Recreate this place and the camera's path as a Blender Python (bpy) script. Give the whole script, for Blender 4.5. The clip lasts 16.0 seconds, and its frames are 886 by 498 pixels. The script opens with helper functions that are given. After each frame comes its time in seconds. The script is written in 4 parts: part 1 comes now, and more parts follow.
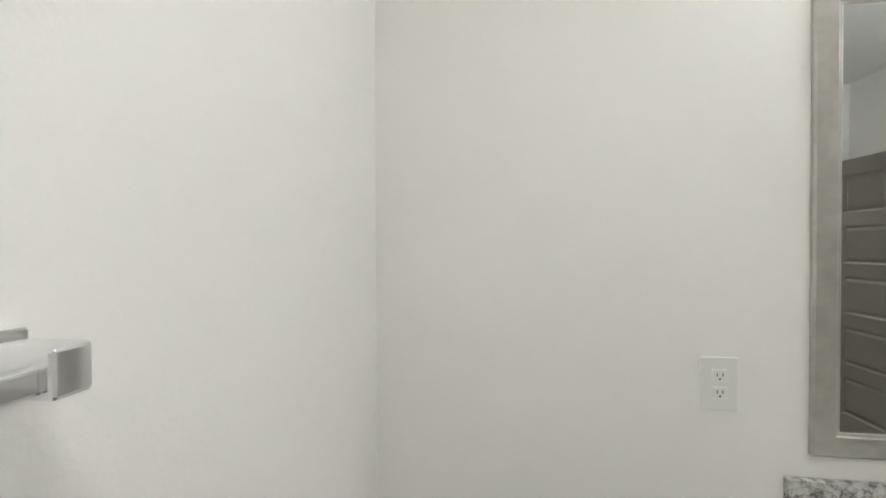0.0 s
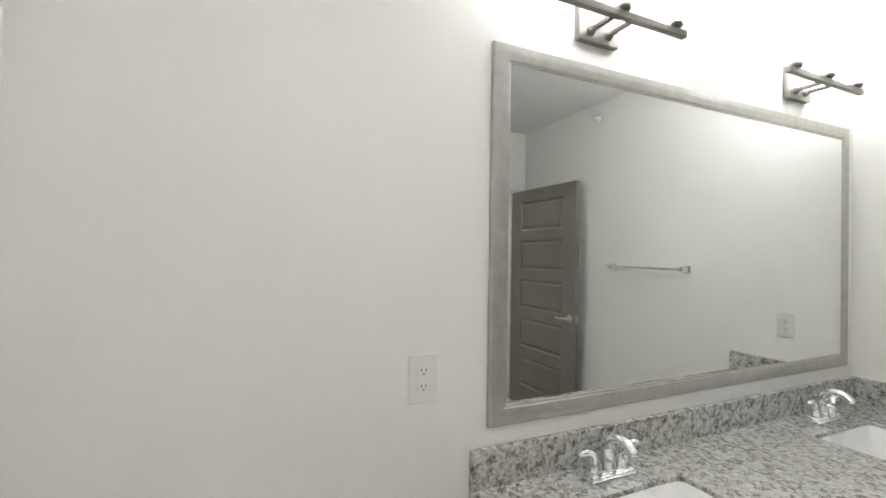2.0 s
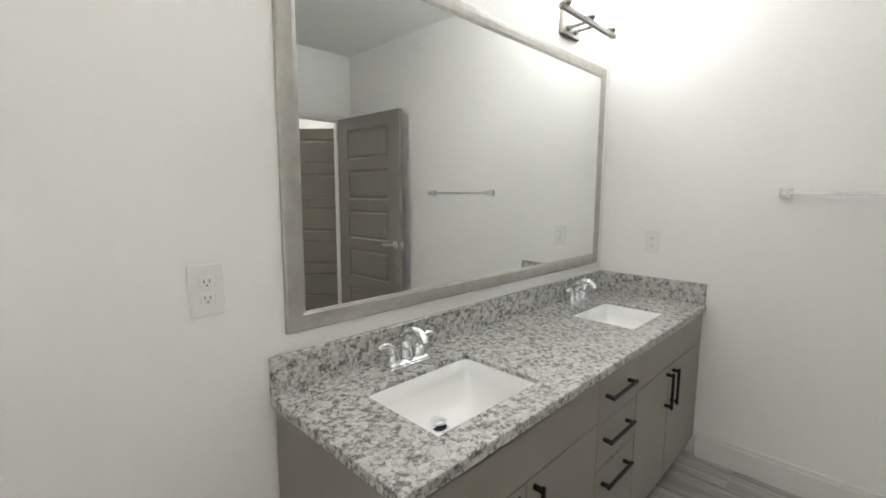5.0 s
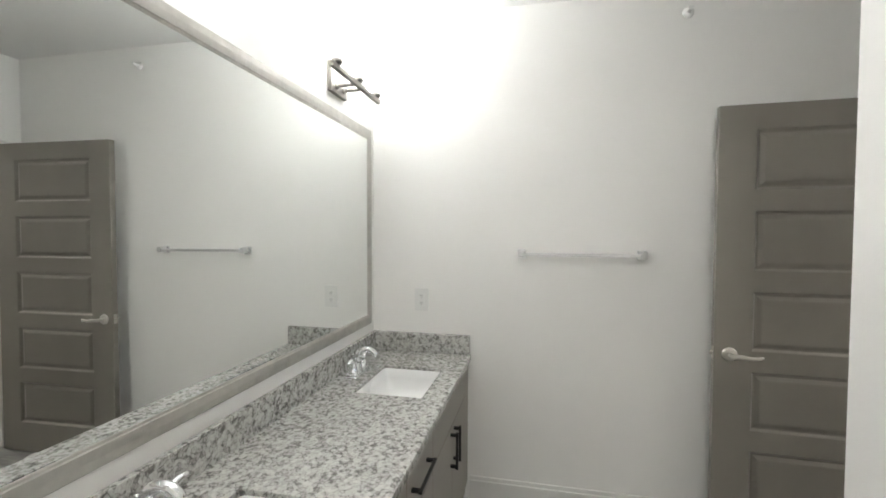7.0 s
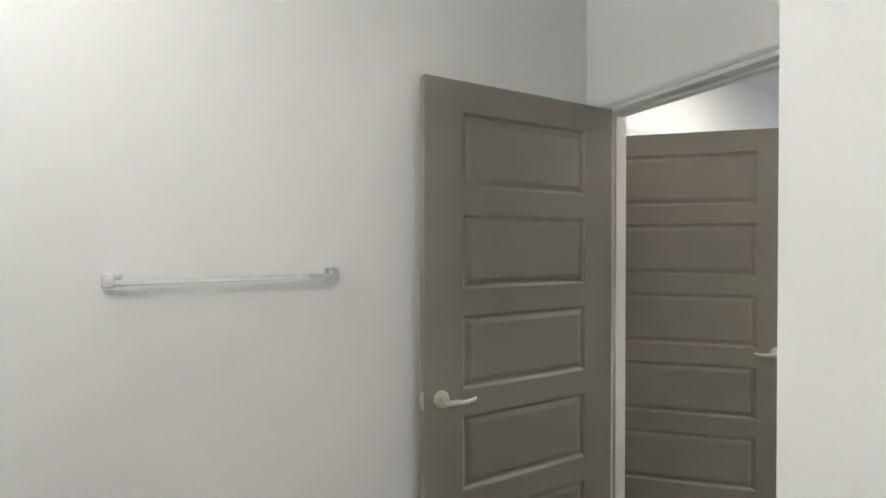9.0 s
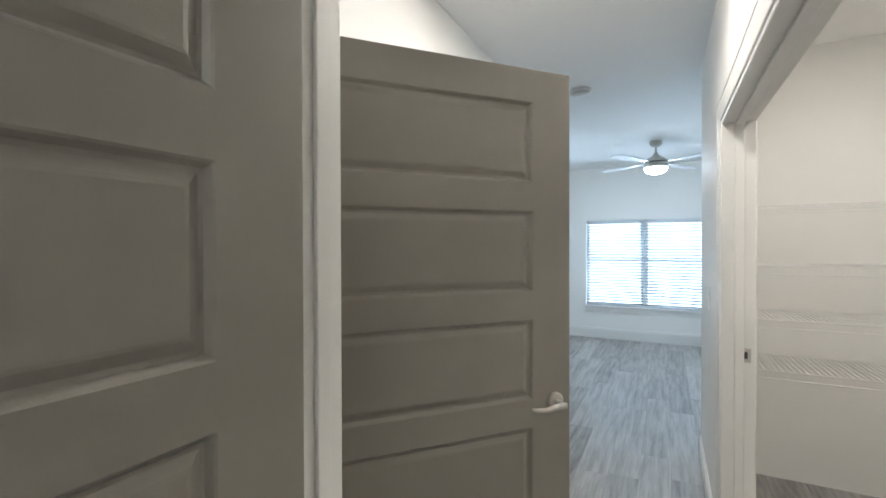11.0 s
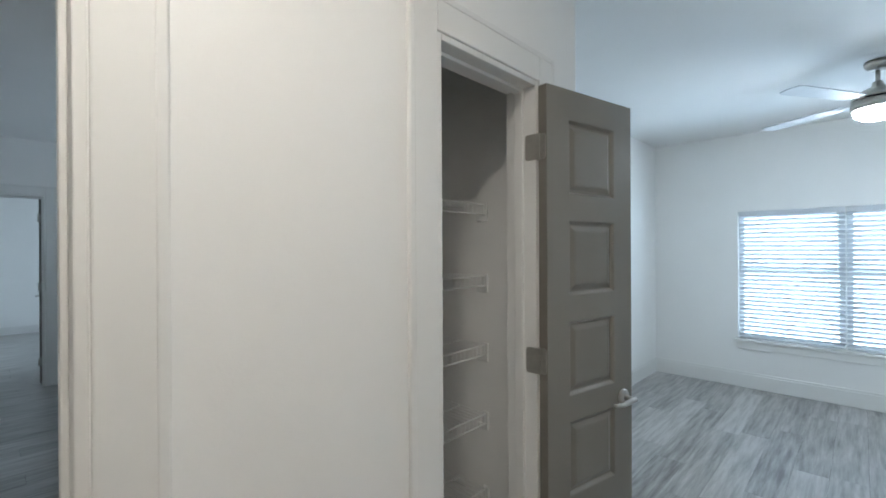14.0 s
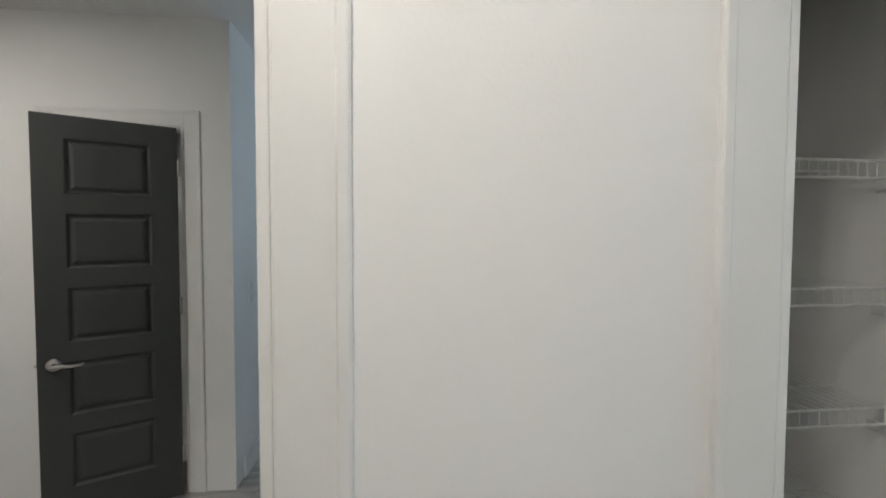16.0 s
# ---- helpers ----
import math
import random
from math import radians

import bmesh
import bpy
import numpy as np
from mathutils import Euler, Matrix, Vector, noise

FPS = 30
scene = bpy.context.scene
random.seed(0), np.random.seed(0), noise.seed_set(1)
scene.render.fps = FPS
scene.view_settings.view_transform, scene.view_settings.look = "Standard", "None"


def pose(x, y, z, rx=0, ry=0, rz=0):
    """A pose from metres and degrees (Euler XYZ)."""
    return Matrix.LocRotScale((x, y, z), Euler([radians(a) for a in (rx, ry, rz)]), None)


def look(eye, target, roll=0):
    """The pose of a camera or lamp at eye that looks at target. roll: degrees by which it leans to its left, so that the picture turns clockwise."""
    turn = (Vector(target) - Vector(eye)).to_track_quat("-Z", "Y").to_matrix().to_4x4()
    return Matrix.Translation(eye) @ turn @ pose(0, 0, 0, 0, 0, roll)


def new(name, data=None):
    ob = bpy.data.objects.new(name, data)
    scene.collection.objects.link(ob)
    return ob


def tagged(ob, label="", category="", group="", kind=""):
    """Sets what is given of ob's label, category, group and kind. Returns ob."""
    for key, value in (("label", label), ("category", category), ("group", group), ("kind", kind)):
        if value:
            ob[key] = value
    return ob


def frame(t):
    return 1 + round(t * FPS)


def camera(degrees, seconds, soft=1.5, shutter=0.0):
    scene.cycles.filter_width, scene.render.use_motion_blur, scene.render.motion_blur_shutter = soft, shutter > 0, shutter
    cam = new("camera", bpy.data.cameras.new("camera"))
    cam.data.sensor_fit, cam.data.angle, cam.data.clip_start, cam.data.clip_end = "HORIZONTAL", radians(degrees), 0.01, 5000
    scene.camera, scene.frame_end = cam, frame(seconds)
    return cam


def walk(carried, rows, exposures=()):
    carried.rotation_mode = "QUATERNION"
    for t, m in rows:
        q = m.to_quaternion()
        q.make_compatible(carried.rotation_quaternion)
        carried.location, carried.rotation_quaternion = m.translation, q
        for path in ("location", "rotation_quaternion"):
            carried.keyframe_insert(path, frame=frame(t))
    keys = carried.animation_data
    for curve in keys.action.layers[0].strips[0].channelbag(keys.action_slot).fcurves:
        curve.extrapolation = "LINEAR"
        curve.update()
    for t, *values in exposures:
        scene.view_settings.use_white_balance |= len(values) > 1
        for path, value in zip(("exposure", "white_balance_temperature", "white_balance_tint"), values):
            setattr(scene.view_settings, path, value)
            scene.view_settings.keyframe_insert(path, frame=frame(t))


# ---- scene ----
cam = camera(91.7, 16.0, soft=1.7)
PATH = [
    (0, (0.506, -1.077, 1.437), (0.23, 0.904, 1.414), -0.1),
    (0.5, (0.585, -1.022, 1.441), (0.551, 0.978, 1.423), 0.3),
    (1, (0.606, -1.001, 1.436), (0.843, 0.984, 1.442), 0.6),
    (1.5, (0.589, -1.002, 1.435), (1.14, 0.92, 1.454), 0.8),
    (2, (0.594, -1.028, 1.433), (1.412, 0.797, 1.452), 0.9),
    (2.5, (0.601, -1.043, 1.421), (1.626, 0.674, 1.437), 1.0),
    (3, (0.623, -1.047, 1.37), (1.797, 0.572, 1.398), 1.0),
    (3.5, (0.678, -1.05, 1.293), (1.939, 0.502, 1.318), 0.6),
    (3.7, (0.695, -1.071, 1.272), (1.969, 0.471, 1.252), 0.4),
    (5.8, (0.689, -1.113, 1.403), (2.241, 0.109, 1.09), 0.4),
    (6, (0.699, -1.096, 1.414), (2.32, 0.042, 1.141), 0.3),
    (6.5, (0.754, -1.01, 1.419), (2.567, -0.174, 1.303), 0.5),
    (7, (0.799, -0.905, 1.452), (2.752, -0.48, 1.386), 0.2),
    (7.5, (0.906, -0.904, 1.431), (2.905, -0.873, 1.393), 0.2),
    (8, (1.136, -0.983, 1.422), (3.112, -1.293, 1.412), -0.1),
    (8.5, (1.398, -1.013, 1.433), (3.294, -1.651, 1.421), -0.1),
    (9, (1.65, -1.068, 1.452), (3.413, -2.012, 1.434), -0.0),
    (9.5, (1.891, -1.248, 1.44), (3.465, -2.482, 1.427), -0.2),
    (10, (2.109, -1.48, 1.429), (3.453, -2.961, 1.422), -0.3),
    (10.2, (2.202, -1.584, 1.43), (3.425, -3.166, 1.416), -0.2),
    (12.3, (2.484, -2.898, 1.478), (3.295, -4.726, 1.465), -0.3),
    (12.5, (2.486, -3.015, 1.471), (3.297, -4.843, 1.463), -0.5),
    (13, (2.483, -3.3, 1.463), (3.376, -5.089, 1.458), -0.6),
    (13.5, (2.543, -3.553, 1.456), (3.689, -5.192, 1.454), -0.5),
    (14, (2.589, -3.733, 1.466), (3.985, -5.165, 1.463), -0.3),
    (14.5, (2.634, -3.909, 1.454), (4.269, -5.06, 1.452), -0.1),
    (15, (2.645, -3.993, 1.456), (4.471, -4.809, 1.448), -0.1),
    (15.5, (2.71, -4.039, 1.46), (4.646, -4.538, 1.439), -0.2),
    (16, (2.825, -3.99, 1.478), (4.813, -4.191, 1.4), 0.2),
]
walk(cam, [(t, look(eye, aim, roll)) for t, eye, aim, roll in PATH], [(0, 0.46), (3.5, 0.46), (7.5, 0.5), (8.5, 0.46), (10, 0.6), (12.5, 0.5), (16, 0.45)])

# ---- world, sun, large lights ----
world = bpy.data.worlds.new("sky")
scene.world = world
world.use_nodes = True
wn = world.node_tree.nodes
sky = wn.new("ShaderNodeTexSky")
sky.sky_type = "NISHITA"
sky.sun_disc = False
sky.sun_elevation, sky.sun_rotation = radians(48), radians(20)
world.node_tree.links.new(sky.outputs[0], wn["Background"].inputs[0])
wn["Background"].inputs[1].default_value = 0.12

sun = new("sun", bpy.data.lights.new("sun", "SUN"))
sun.data.energy, sun.data.angle, sun.data.color = 2.5, radians(0.6), (1, 0.95, 0.88)
sun.matrix_world = look((6, 16, 20), (3, 3, 0))


def area(name, eye, target, sx, sy, power, color):
    lamp = new(name, bpy.data.lights.new(name, "AREA"))
    lamp.data.shape, lamp.data.size, lamp.data.size_y = "RECTANGLE", sx, sy
    lamp.data.energy, lamp.data.color = power, color
    lamp.matrix_world = look(eye, target)
    return lamp


area("window_daylight", (2.69, -9.42, 1.17), (2.69, -5, 1.17), 1.66, 1.32, 38, (0.55, 0.77, 1.0))
# Stands outside an unseen window, added to light the living room's north wall.
area("living_added_daylight", (7.2, -7.27, 1.17), (7.2, -3, 1.17), 1.66, 1.32, 44, (0.62, 0.81, 1.0))
# Added lamp outside another unseen window; brightens the far room.
area("far_room_added_daylight", (11.3, -5.77, 1.17), (11.3, -3, 1.17), 1.66, 1.32, 20, (0.62, 0.81, 1.0))

# ---- materials ----


def mat(name, color, rough=0.5, metal=0.0, vary=0.06, scale=6.0, bump=0.0, bump_scale=200.0, coat=0.0):
    m = bpy.data.materials.new(name)
    m.use_nodes = True
    nt = m.node_tree
    b = nt.nodes["Principled BSDF"]
    b.inputs["Roughness"].default_value = rough
    b.inputs["Metallic"].default_value = metal
    b.inputs["Coat Weight"].default_value = coat
    tc = nt.nodes.new("ShaderNodeTexCoord")
    n1 = nt.nodes.new("ShaderNodeTexNoise")
    n1.inputs["Scale"].default_value = scale
    n1.inputs["Detail"].default_value = 6
    nt.links.new(tc.outputs["Object"], n1.inputs["Vector"])
    ramp = nt.nodes.new("ShaderNodeValToRGB")
    lo = [max(0, c * (1 - vary)) for c in color]
    hi = [min(1, c * (1 + vary)) for c in color]
    ramp.color_ramp.elements[0].position, ramp.color_ramp.elements[1].position = 0.3, 0.7
    ramp.color_ramp.elements[0].color, ramp.color_ramp.elements[1].color = (*lo, 1), (*hi, 1)
    nt.links.new(n1.outputs["Fac"], ramp.inputs["Fac"])
    nt.links.new(ramp.outputs["Color"], b.inputs["Base Color"])
    mr = nt.nodes.new("ShaderNodeMapRange")
    mr.inputs["To Min"].default_value, mr.inputs["To Max"].default_value = rough * 0.85, min(1, rough * 1.15)
    nt.links.new(n1.outputs["Fac"], mr.inputs["Value"])
    nt.links.new(mr.outputs["Result"], b.inputs["Roughness"])
    if bump:
        n2 = nt.nodes.new("ShaderNodeTexNoise")
        n2.inputs["Scale"].default_value = bump_scale
        n2.inputs["Detail"].default_value = 3
        nt.links.new(tc.outputs["Object"], n2.inputs["Vector"])
        bp = nt.nodes.new("ShaderNodeBump")
        bp.inputs["Strength"].default_value, bp.inputs["Distance"].default_value = bump, 0.002
        nt.links.new(n2.outputs["Fac"], bp.inputs["Height"])
        nt.links.new(bp.outputs["Normal"], b.inputs["Normal"])
    return m


def glow(name, color, strength):
    m = bpy.data.materials.new(name)
    m.use_nodes = True
    b = m.node_tree.nodes["Principled BSDF"]
    b.inputs["Base Color"].default_value = (0.9, 0.9, 0.9, 1)
    b.inputs["Emission Color"].default_value = (*color, 1)
    b.inputs["Emission Strength"].default_value = strength
    return m


WALL = mat("wall_paint", (0.875, 0.865, 0.842), 0.6, vary=0.015, scale=1.2, bump=0.18, bump_scale=140)
CEIL = mat("ceiling_paint", (0.87, 0.865, 0.85), 0.8, vary=0.015, scale=1.0, bump=0.25, bump_scale=110)
TRIM = mat("trim_paint", (0.81, 0.80, 0.775), 0.45, vary=0.015, scale=4, bump=0.04, bump_scale=60)
DOOR = mat("door_paint", (0.236, 0.216, 0.189), 0.38, vary=0.05, scale=3, bump=0.10, bump_scale=180)
ENTRY = mat("entry_door_paint", (0.056, 0.060, 0.058), 0.6, vary=0.06, scale=3, bump=0.08, bump_scale=180)
CABINET = mat("cabinet_laminate", (0.26, 0.238, 0.205), 0.42, vary=0.05, scale=5, bump=0.05, bump_scale=90)
BLACK = mat("black_metal", (0.02, 0.02, 0.02), 0.35, 0.6, vary=0.1, scale=30)
CHROME = mat("chrome", (0.86, 0.87, 0.88), 0.07, 1.0, vary=0.02, scale=20)
NICKEL = mat("brushed_nickel", (0.56, 0.53, 0.49), 0.30, 1.0, vary=0.06, scale=60, bump=0.05, bump_scale=400)
DARKNICKEL = mat("satin_nickel_lamp", (0.20, 0.188, 0.17), 0.42, 0.7, vary=0.08, scale=60)
HINGE = mat("nickel_hinge", (0.40, 0.38, 0.345), 0.45, 0.5, vary=0.08, scale=40)
FRAME = mat("champagne_mirror_frame", (0.50, 0.485, 0.45), 0.40, 0.75, vary=0.10, scale=25, bump=0.10, bump_scale=300)
PORCELAIN = mat("porcelain", (0.86, 0.86, 0.85), 0.28, vary=0.01, scale=3, coat=0.1)
PLASTIC = mat("white_plastic", (0.80, 0.80, 0.78), 0.35, vary=0.01, scale=8)
SLOT = mat("dark_slot", (0.03, 0.03, 0.03), 0.6)
WIRE = mat("white_wire_coating", (0.82, 0.82, 0.80), 0.4, vary=0.03, scale=20)
BLADE = mat("fan_blade_grey", (0.58, 0.59, 0.60), 0.4, vary=0.06, scale=12)
SLAT = mat("white_blind_slat", (0.72, 0.73, 0.74), 0.45, vary=0.02, scale=10)
slat_nodes, slat_links = SLAT.node_tree.nodes, SLAT.node_tree.links
through_light = slat_nodes.new("ShaderNodeBsdfTranslucent")
through_light.inputs["Color"].default_value = (0.78, 0.80, 0.82, 1)
slat_mix = slat_nodes.new("ShaderNodeMixShader")
slat_mix.inputs[0].default_value = 0.3
slat_links.new(slat_nodes["Principled BSDF"].outputs[0], slat_mix.inputs[1])
slat_links.new(through_light.outputs[0], slat_mix.inputs[2])
slat_links.new(slat_mix.outputs[0], slat_nodes["Material Output"].inputs["Surface"])
GROUT = mat("grout", (0.62, 0.61, 0.59), 0.8, vary=0.08, scale=40)
GROUND = mat("ground", (0.10, 0.11, 0.08), 0.9, vary=0.3, scale=2)
SHADE = glow("lit_glass_shade", (0.985, 1.0, 0.995), 9)
BULB = glow("lit_bulb", (0.985, 1.0, 0.995), 115)
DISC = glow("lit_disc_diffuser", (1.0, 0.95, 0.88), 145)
# For a bathroom lamp that is added out of view as fill.
BATH_ADDED_DISC = glow("added_bathroom_diffuser", (1.0, 0.985, 0.935), 112)
FANLIGHT = glow("fan_light_bowl", (0.70, 0.86, 1.0), 115)

MIRROR = bpy.data.materials.new("mirror_glass")
MIRROR.use_nodes = True
mb = MIRROR.node_tree.nodes["Principled BSDF"]
mb.inputs["Base Color"].default_value = (0.87, 0.885, 0.875, 1)
mb.inputs["Metallic"].default_value, mb.inputs["Roughness"].default_value = 1, 0.012

GLASS = bpy.data.materials.new("window_glass")
GLASS.use_nodes = True
gb = GLASS.node_tree.nodes["Principled BSDF"]
gb.inputs["Transmission Weight"].default_value, gb.inputs["Roughness"].default_value, gb.inputs["IOR"].default_value = 1, 0.0, 1.02


def granite():
    m = mat("speckled_granite", (0.5, 0.5, 0.48), 0.16, coat=0.3)
    nt = m.node_tree
    b = nt.nodes["Principled BSDF"]
    tc = [n for n in nt.nodes if n.type == "TEX_COORD"][0]
    warp = nt.nodes.new("ShaderNodeTexNoise")
    warp.inputs["Scale"].default_value = 16
    warp.inputs["Detail"].default_value = 5
    nt.links.new(tc.outputs["Object"], warp.inputs["Vector"])
    add = nt.nodes.new("ShaderNodeVectorMath")
    add.operation = "MULTIPLY_ADD"
    add.inputs[1].default_value = (0.022, 0.022, 0.022)
    nt.links.new(warp.outputs["Color"], add.inputs[0])
    nt.links.new(tc.outputs["Object"], add.inputs[2])
    vor = nt.nodes.new("ShaderNodeTexVoronoi")
    vor.inputs["Scale"].default_value = 72
    nt.links.new(add.outputs[0], vor.inputs["Vector"])
    fine = nt.nodes.new("ShaderNodeTexNoise")
    fine.inputs["Scale"].default_value = 60
    fine.inputs["Detail"].default_value = 8
    fine.inputs["Roughness"].default_value = 0.68
    nt.links.new(add.outputs[0], fine.inputs["Vector"])
    sep = nt.nodes.new("ShaderNodeSeparateColor")
    nt.links.new(vor.outputs["Color"], sep.inputs[0])
    mix = nt.nodes.new("ShaderNodeMath")
    mix.operation = "MULTIPLY_ADD"
    mix.inputs[1].default_value = 0.26
    nt.links.new(sep.outputs[0], mix.inputs[0])
    nt.links.new(fine.outputs["Fac"], mix.inputs[2])
    ramp = nt.nodes.new("ShaderNodeValToRGB")
    el = ramp.color_ramp.elements
    el[0].position, el[0].color = 0.43, (0.13, 0.126, 0.118, 1)
    el[1].position, el[1].color = 0.82, (0.60, 0.597, 0.575, 1)
    for p, c in ((0.50, (0.27, 0.262, 0.25, 1)), (0.565, (0.39, 0.378, 0.358, 1)), (0.65, (0.49, 0.484, 0.46, 1))):
        e = el.new(p)
        e.color = c
    edge = nt.nodes.new("ShaderNodeTexVoronoi")
    edge.feature = "DISTANCE_TO_EDGE"
    edge.inputs["Scale"].default_value = 72
    nt.links.new(add.outputs[0], edge.inputs["Vector"])
    vein = nt.nodes.new("ShaderNodeMapRange")
    vein.inputs["From Max"].default_value = 0.16
    vein.inputs["To Min"].default_value, vein.inputs["To Max"].default_value = -0.10, 0.015
    nt.links.new(edge.outputs["Distance"], vein.inputs["Value"])
    total = nt.nodes.new("ShaderNodeMath")
    nt.links.new(mix.outputs[0], total.inputs[0])
    nt.links.new(vein.outputs["Result"], total.inputs[1])
    nt.links.new(total.outputs[0], ramp.inputs["Fac"])
    nt.links.new(ramp.outputs["Color"], b.inputs["Base Color"])
    return m


def planks():
    m = mat("grey_vinyl_plank", (0.22, 0.215, 0.205), 0.30)
    nt = m.node_tree
    b = nt.nodes["Principled BSDF"]
    geo = nt.nodes.new("ShaderNodeNewGeometry")
    info = nt.nodes.new("ShaderNodeObjectInfo")
    off = nt.nodes.new("ShaderNodeVectorMath")
    off.operation = "MULTIPLY_ADD"
    off.inputs[1].default_value = (37.0, 91.0, 13.0)
    nt.links.new(info.outputs["Random"], off.inputs[0])
    nt.links.new(geo.outputs["Position"], off.inputs[2])
    mp = nt.nodes.new("ShaderNodeMapping")
    mp.inputs["Scale"].default_value = (14, 1.1, 1)
    nt.links.new(off.outputs[0], mp.inputs["Vector"])
    g = nt.nodes.new("ShaderNodeTexNoise")
    g.inputs["Scale"].default_value = 2.2
    g.inputs["Detail"].default_value = 9
    g.inputs["Roughness"].default_value = 0.62
    nt.links.new(mp.outputs[0], g.inputs["Vector"])
    shift = nt.nodes.new("ShaderNodeMath")
    shift.operation = "MULTIPLY_ADD"
    shift.inputs[1].default_value = 0.22
    nt.links.new(info.outputs["Random"], shift.inputs[0])
    nt.links.new(g.outputs["Fac"], shift.inputs[2])
    ramp = nt.nodes.new("ShaderNodeValToRGB")
    el = ramp.color_ramp.elements
    el[0].position, el[0].color = 0.36, (0.16, 0.154, 0.146, 1)
    el[1].position, el[1].color = 0.82, (0.50, 0.49, 0.475, 1)
    e = el.new(0.58)
    e.color = (0.33, 0.322, 0.31, 1)
    nt.links.new(shift.outputs[0], ramp.inputs["Fac"])
    nt.links.new(ramp.outputs["Color"], b.inputs["Base Color"])
    bp = nt.nodes.new("ShaderNodeBump")
    bp.inputs["Strength"].default_value, bp.inputs["Distance"].default_value = 0.15, 0.001
    nt.links.new(g.outputs["Fac"], bp.inputs["Height"])
    nt.links.new(bp.outputs["Normal"], b.inputs["Normal"])
    return m


def marble():
    m = mat("white_marble_tile", (0.8, 0.8, 0.79), 0.12, coat=0.2)
    nt = m.node_tree
    b = nt.nodes["Principled BSDF"]
    geo = nt.nodes.new("ShaderNodeNewGeometry")
    w = nt.nodes.new("ShaderNodeTexNoise")
    w.inputs["Scale"].default_value = 3.0
    w.inputs["Detail"].default_value = 7
    nt.links.new(geo.outputs["Position"], w.inputs["Vector"])
    sub = nt.nodes.new("ShaderNodeMath")
    sub.operation = "SUBTRACT"
    sub.inputs[1].default_value = 0.5
    nt.links.new(w.outputs["Fac"], sub.inputs[0])
    ab = nt.nodes.new("ShaderNodeMath")
    ab.operation = "ABSOLUTE"
    nt.links.new(sub.outputs[0], ab.inputs[0])
    ramp = nt.nodes.new("ShaderNodeValToRGB")
    el = ramp.color_ramp.elements
    el[0].position, el[0].color = 0.0, (0.42, 0.42, 0.42, 1)
    el[1].position, el[1].color = 0.06, (0.80, 0.80, 0.79, 1)
    e = el.new(0.012)
    e.color = (0.66, 0.66, 0.66, 1)
    nt.links.new(ab.outputs[0], ramp.inputs["Fac"])
    nt.links.new(ramp.outputs["Color"], b.inputs["Base Color"])
    return m


GRANITE, PLANK, MARBLE = granite(), planks(), marble()

# ---- mesh helpers ----


def bm_box(bm, x0, x1, y0, y1, z0, z1, bevel=0.0, segments=2):
    tmp = bmesh.new()
    bmesh.ops.create_cube(tmp, size=1)
    for v in tmp.verts:
        v.co = Vector((x0 + (v.co.x + 0.5) * (x1 - x0), y0 + (v.co.y + 0.5) * (y1 - y0), z0 + (v.co.z + 0.5) * (z1 - z0)))
    if bevel:
        bmesh.ops.bevel(tmp, geom=tmp.edges[:], offset=bevel, segments=segments, affect="EDGES", profile=0.5)
    join(bm, tmp)
    return bm


def join(bm, tmp):
    bmesh.ops.recalc_face_normals(tmp, faces=tmp.faces[:])
    me = bpy.data.meshes.new("tmp")
    tmp.to_mesh(me)
    tmp.free()
    bm.from_mesh(me)
    bpy.data.meshes.remove(me)


def bm_tube(bm, pts, r, sides=10, radii=None):
    """A round tube along points, capped."""
    tmp = bmesh.new()
    pts = [Vector(p) for p in pts]
    rings = []
    for i, p in enumerate(pts):
        d = (pts[min(i + 1, len(pts) - 1)] - pts[max(i - 1, 0)]).normalized()
        ref = Vector((0, 0, 1)) if abs(d.z) < 0.95 else Vector((1, 0, 0))
        u = d.cross(ref).normalized()
        w = d.cross(u).normalized()
        rr = radii[i] if radii else r
        rings.append([tmp.verts.new(p + rr * (math.cos(a) * u + math.sin(a) * w)) for a in [2 * math.pi * k / sides for k in range(sides)]])
    for a, b in zip(rings, rings[1:]):
        for k in range(sides):
            tmp.faces.new((a[k], a[(k + 1) % sides], b[(k + 1) % sides], b[k]))
    tmp.faces.new(rings[0])
    tmp.faces.new(rings[-1])
    join(bm, tmp)
    return bm


def bm_lathe(bm, cx, cy, profile, sides=32):
    """A turned shape round a vertical axis; profile: (radius, z)."""
    tmp = bmesh.new()
    rings = []
    for r, z in profile:
        rings.append([tmp.verts.new((cx + r * math.cos(2 * math.pi * k / sides), cy + r * math.sin(2 * math.pi * k / sides), z)) for k in range(sides)])
    for a, b in zip(rings, rings[1:]):
        for k in range(sides):
            tmp.faces.new((a[k], a[(k + 1) % sides], b[(k + 1) % sides], b[k]))
    tmp.faces.new(rings[0])
    tmp.faces.new(rings[-1])
    join(bm, tmp)
    return bm


def part(name, bm, material, parent=None, label="", smooth=False):
    me = bpy.data.meshes.new(name)
    bm.to_mesh(me)
    bm.free()
    me.materials.append(material)
    if smooth:
        for p in me.polygons:
            p.use_smooth = True
    ob = new(name, me)
    if parent is not None:
        ob.parent = parent
    if label:
        ob["label"] = label
    return ob


def box(name, x0, x1, y0, y1, z0, z1, material, parent=None, label="", bevel=0.0):
    return part(name, bm_box(bmesh.new(), x0, x1, y0, y1, z0, z1, bevel), material, parent, label)


def thing(name, label, category, group="", kind=""):
    return tagged(new(name), label, category, group, kind)


def setting(ob, label, category):
    return tagged(ob, label, category, kind="structure")


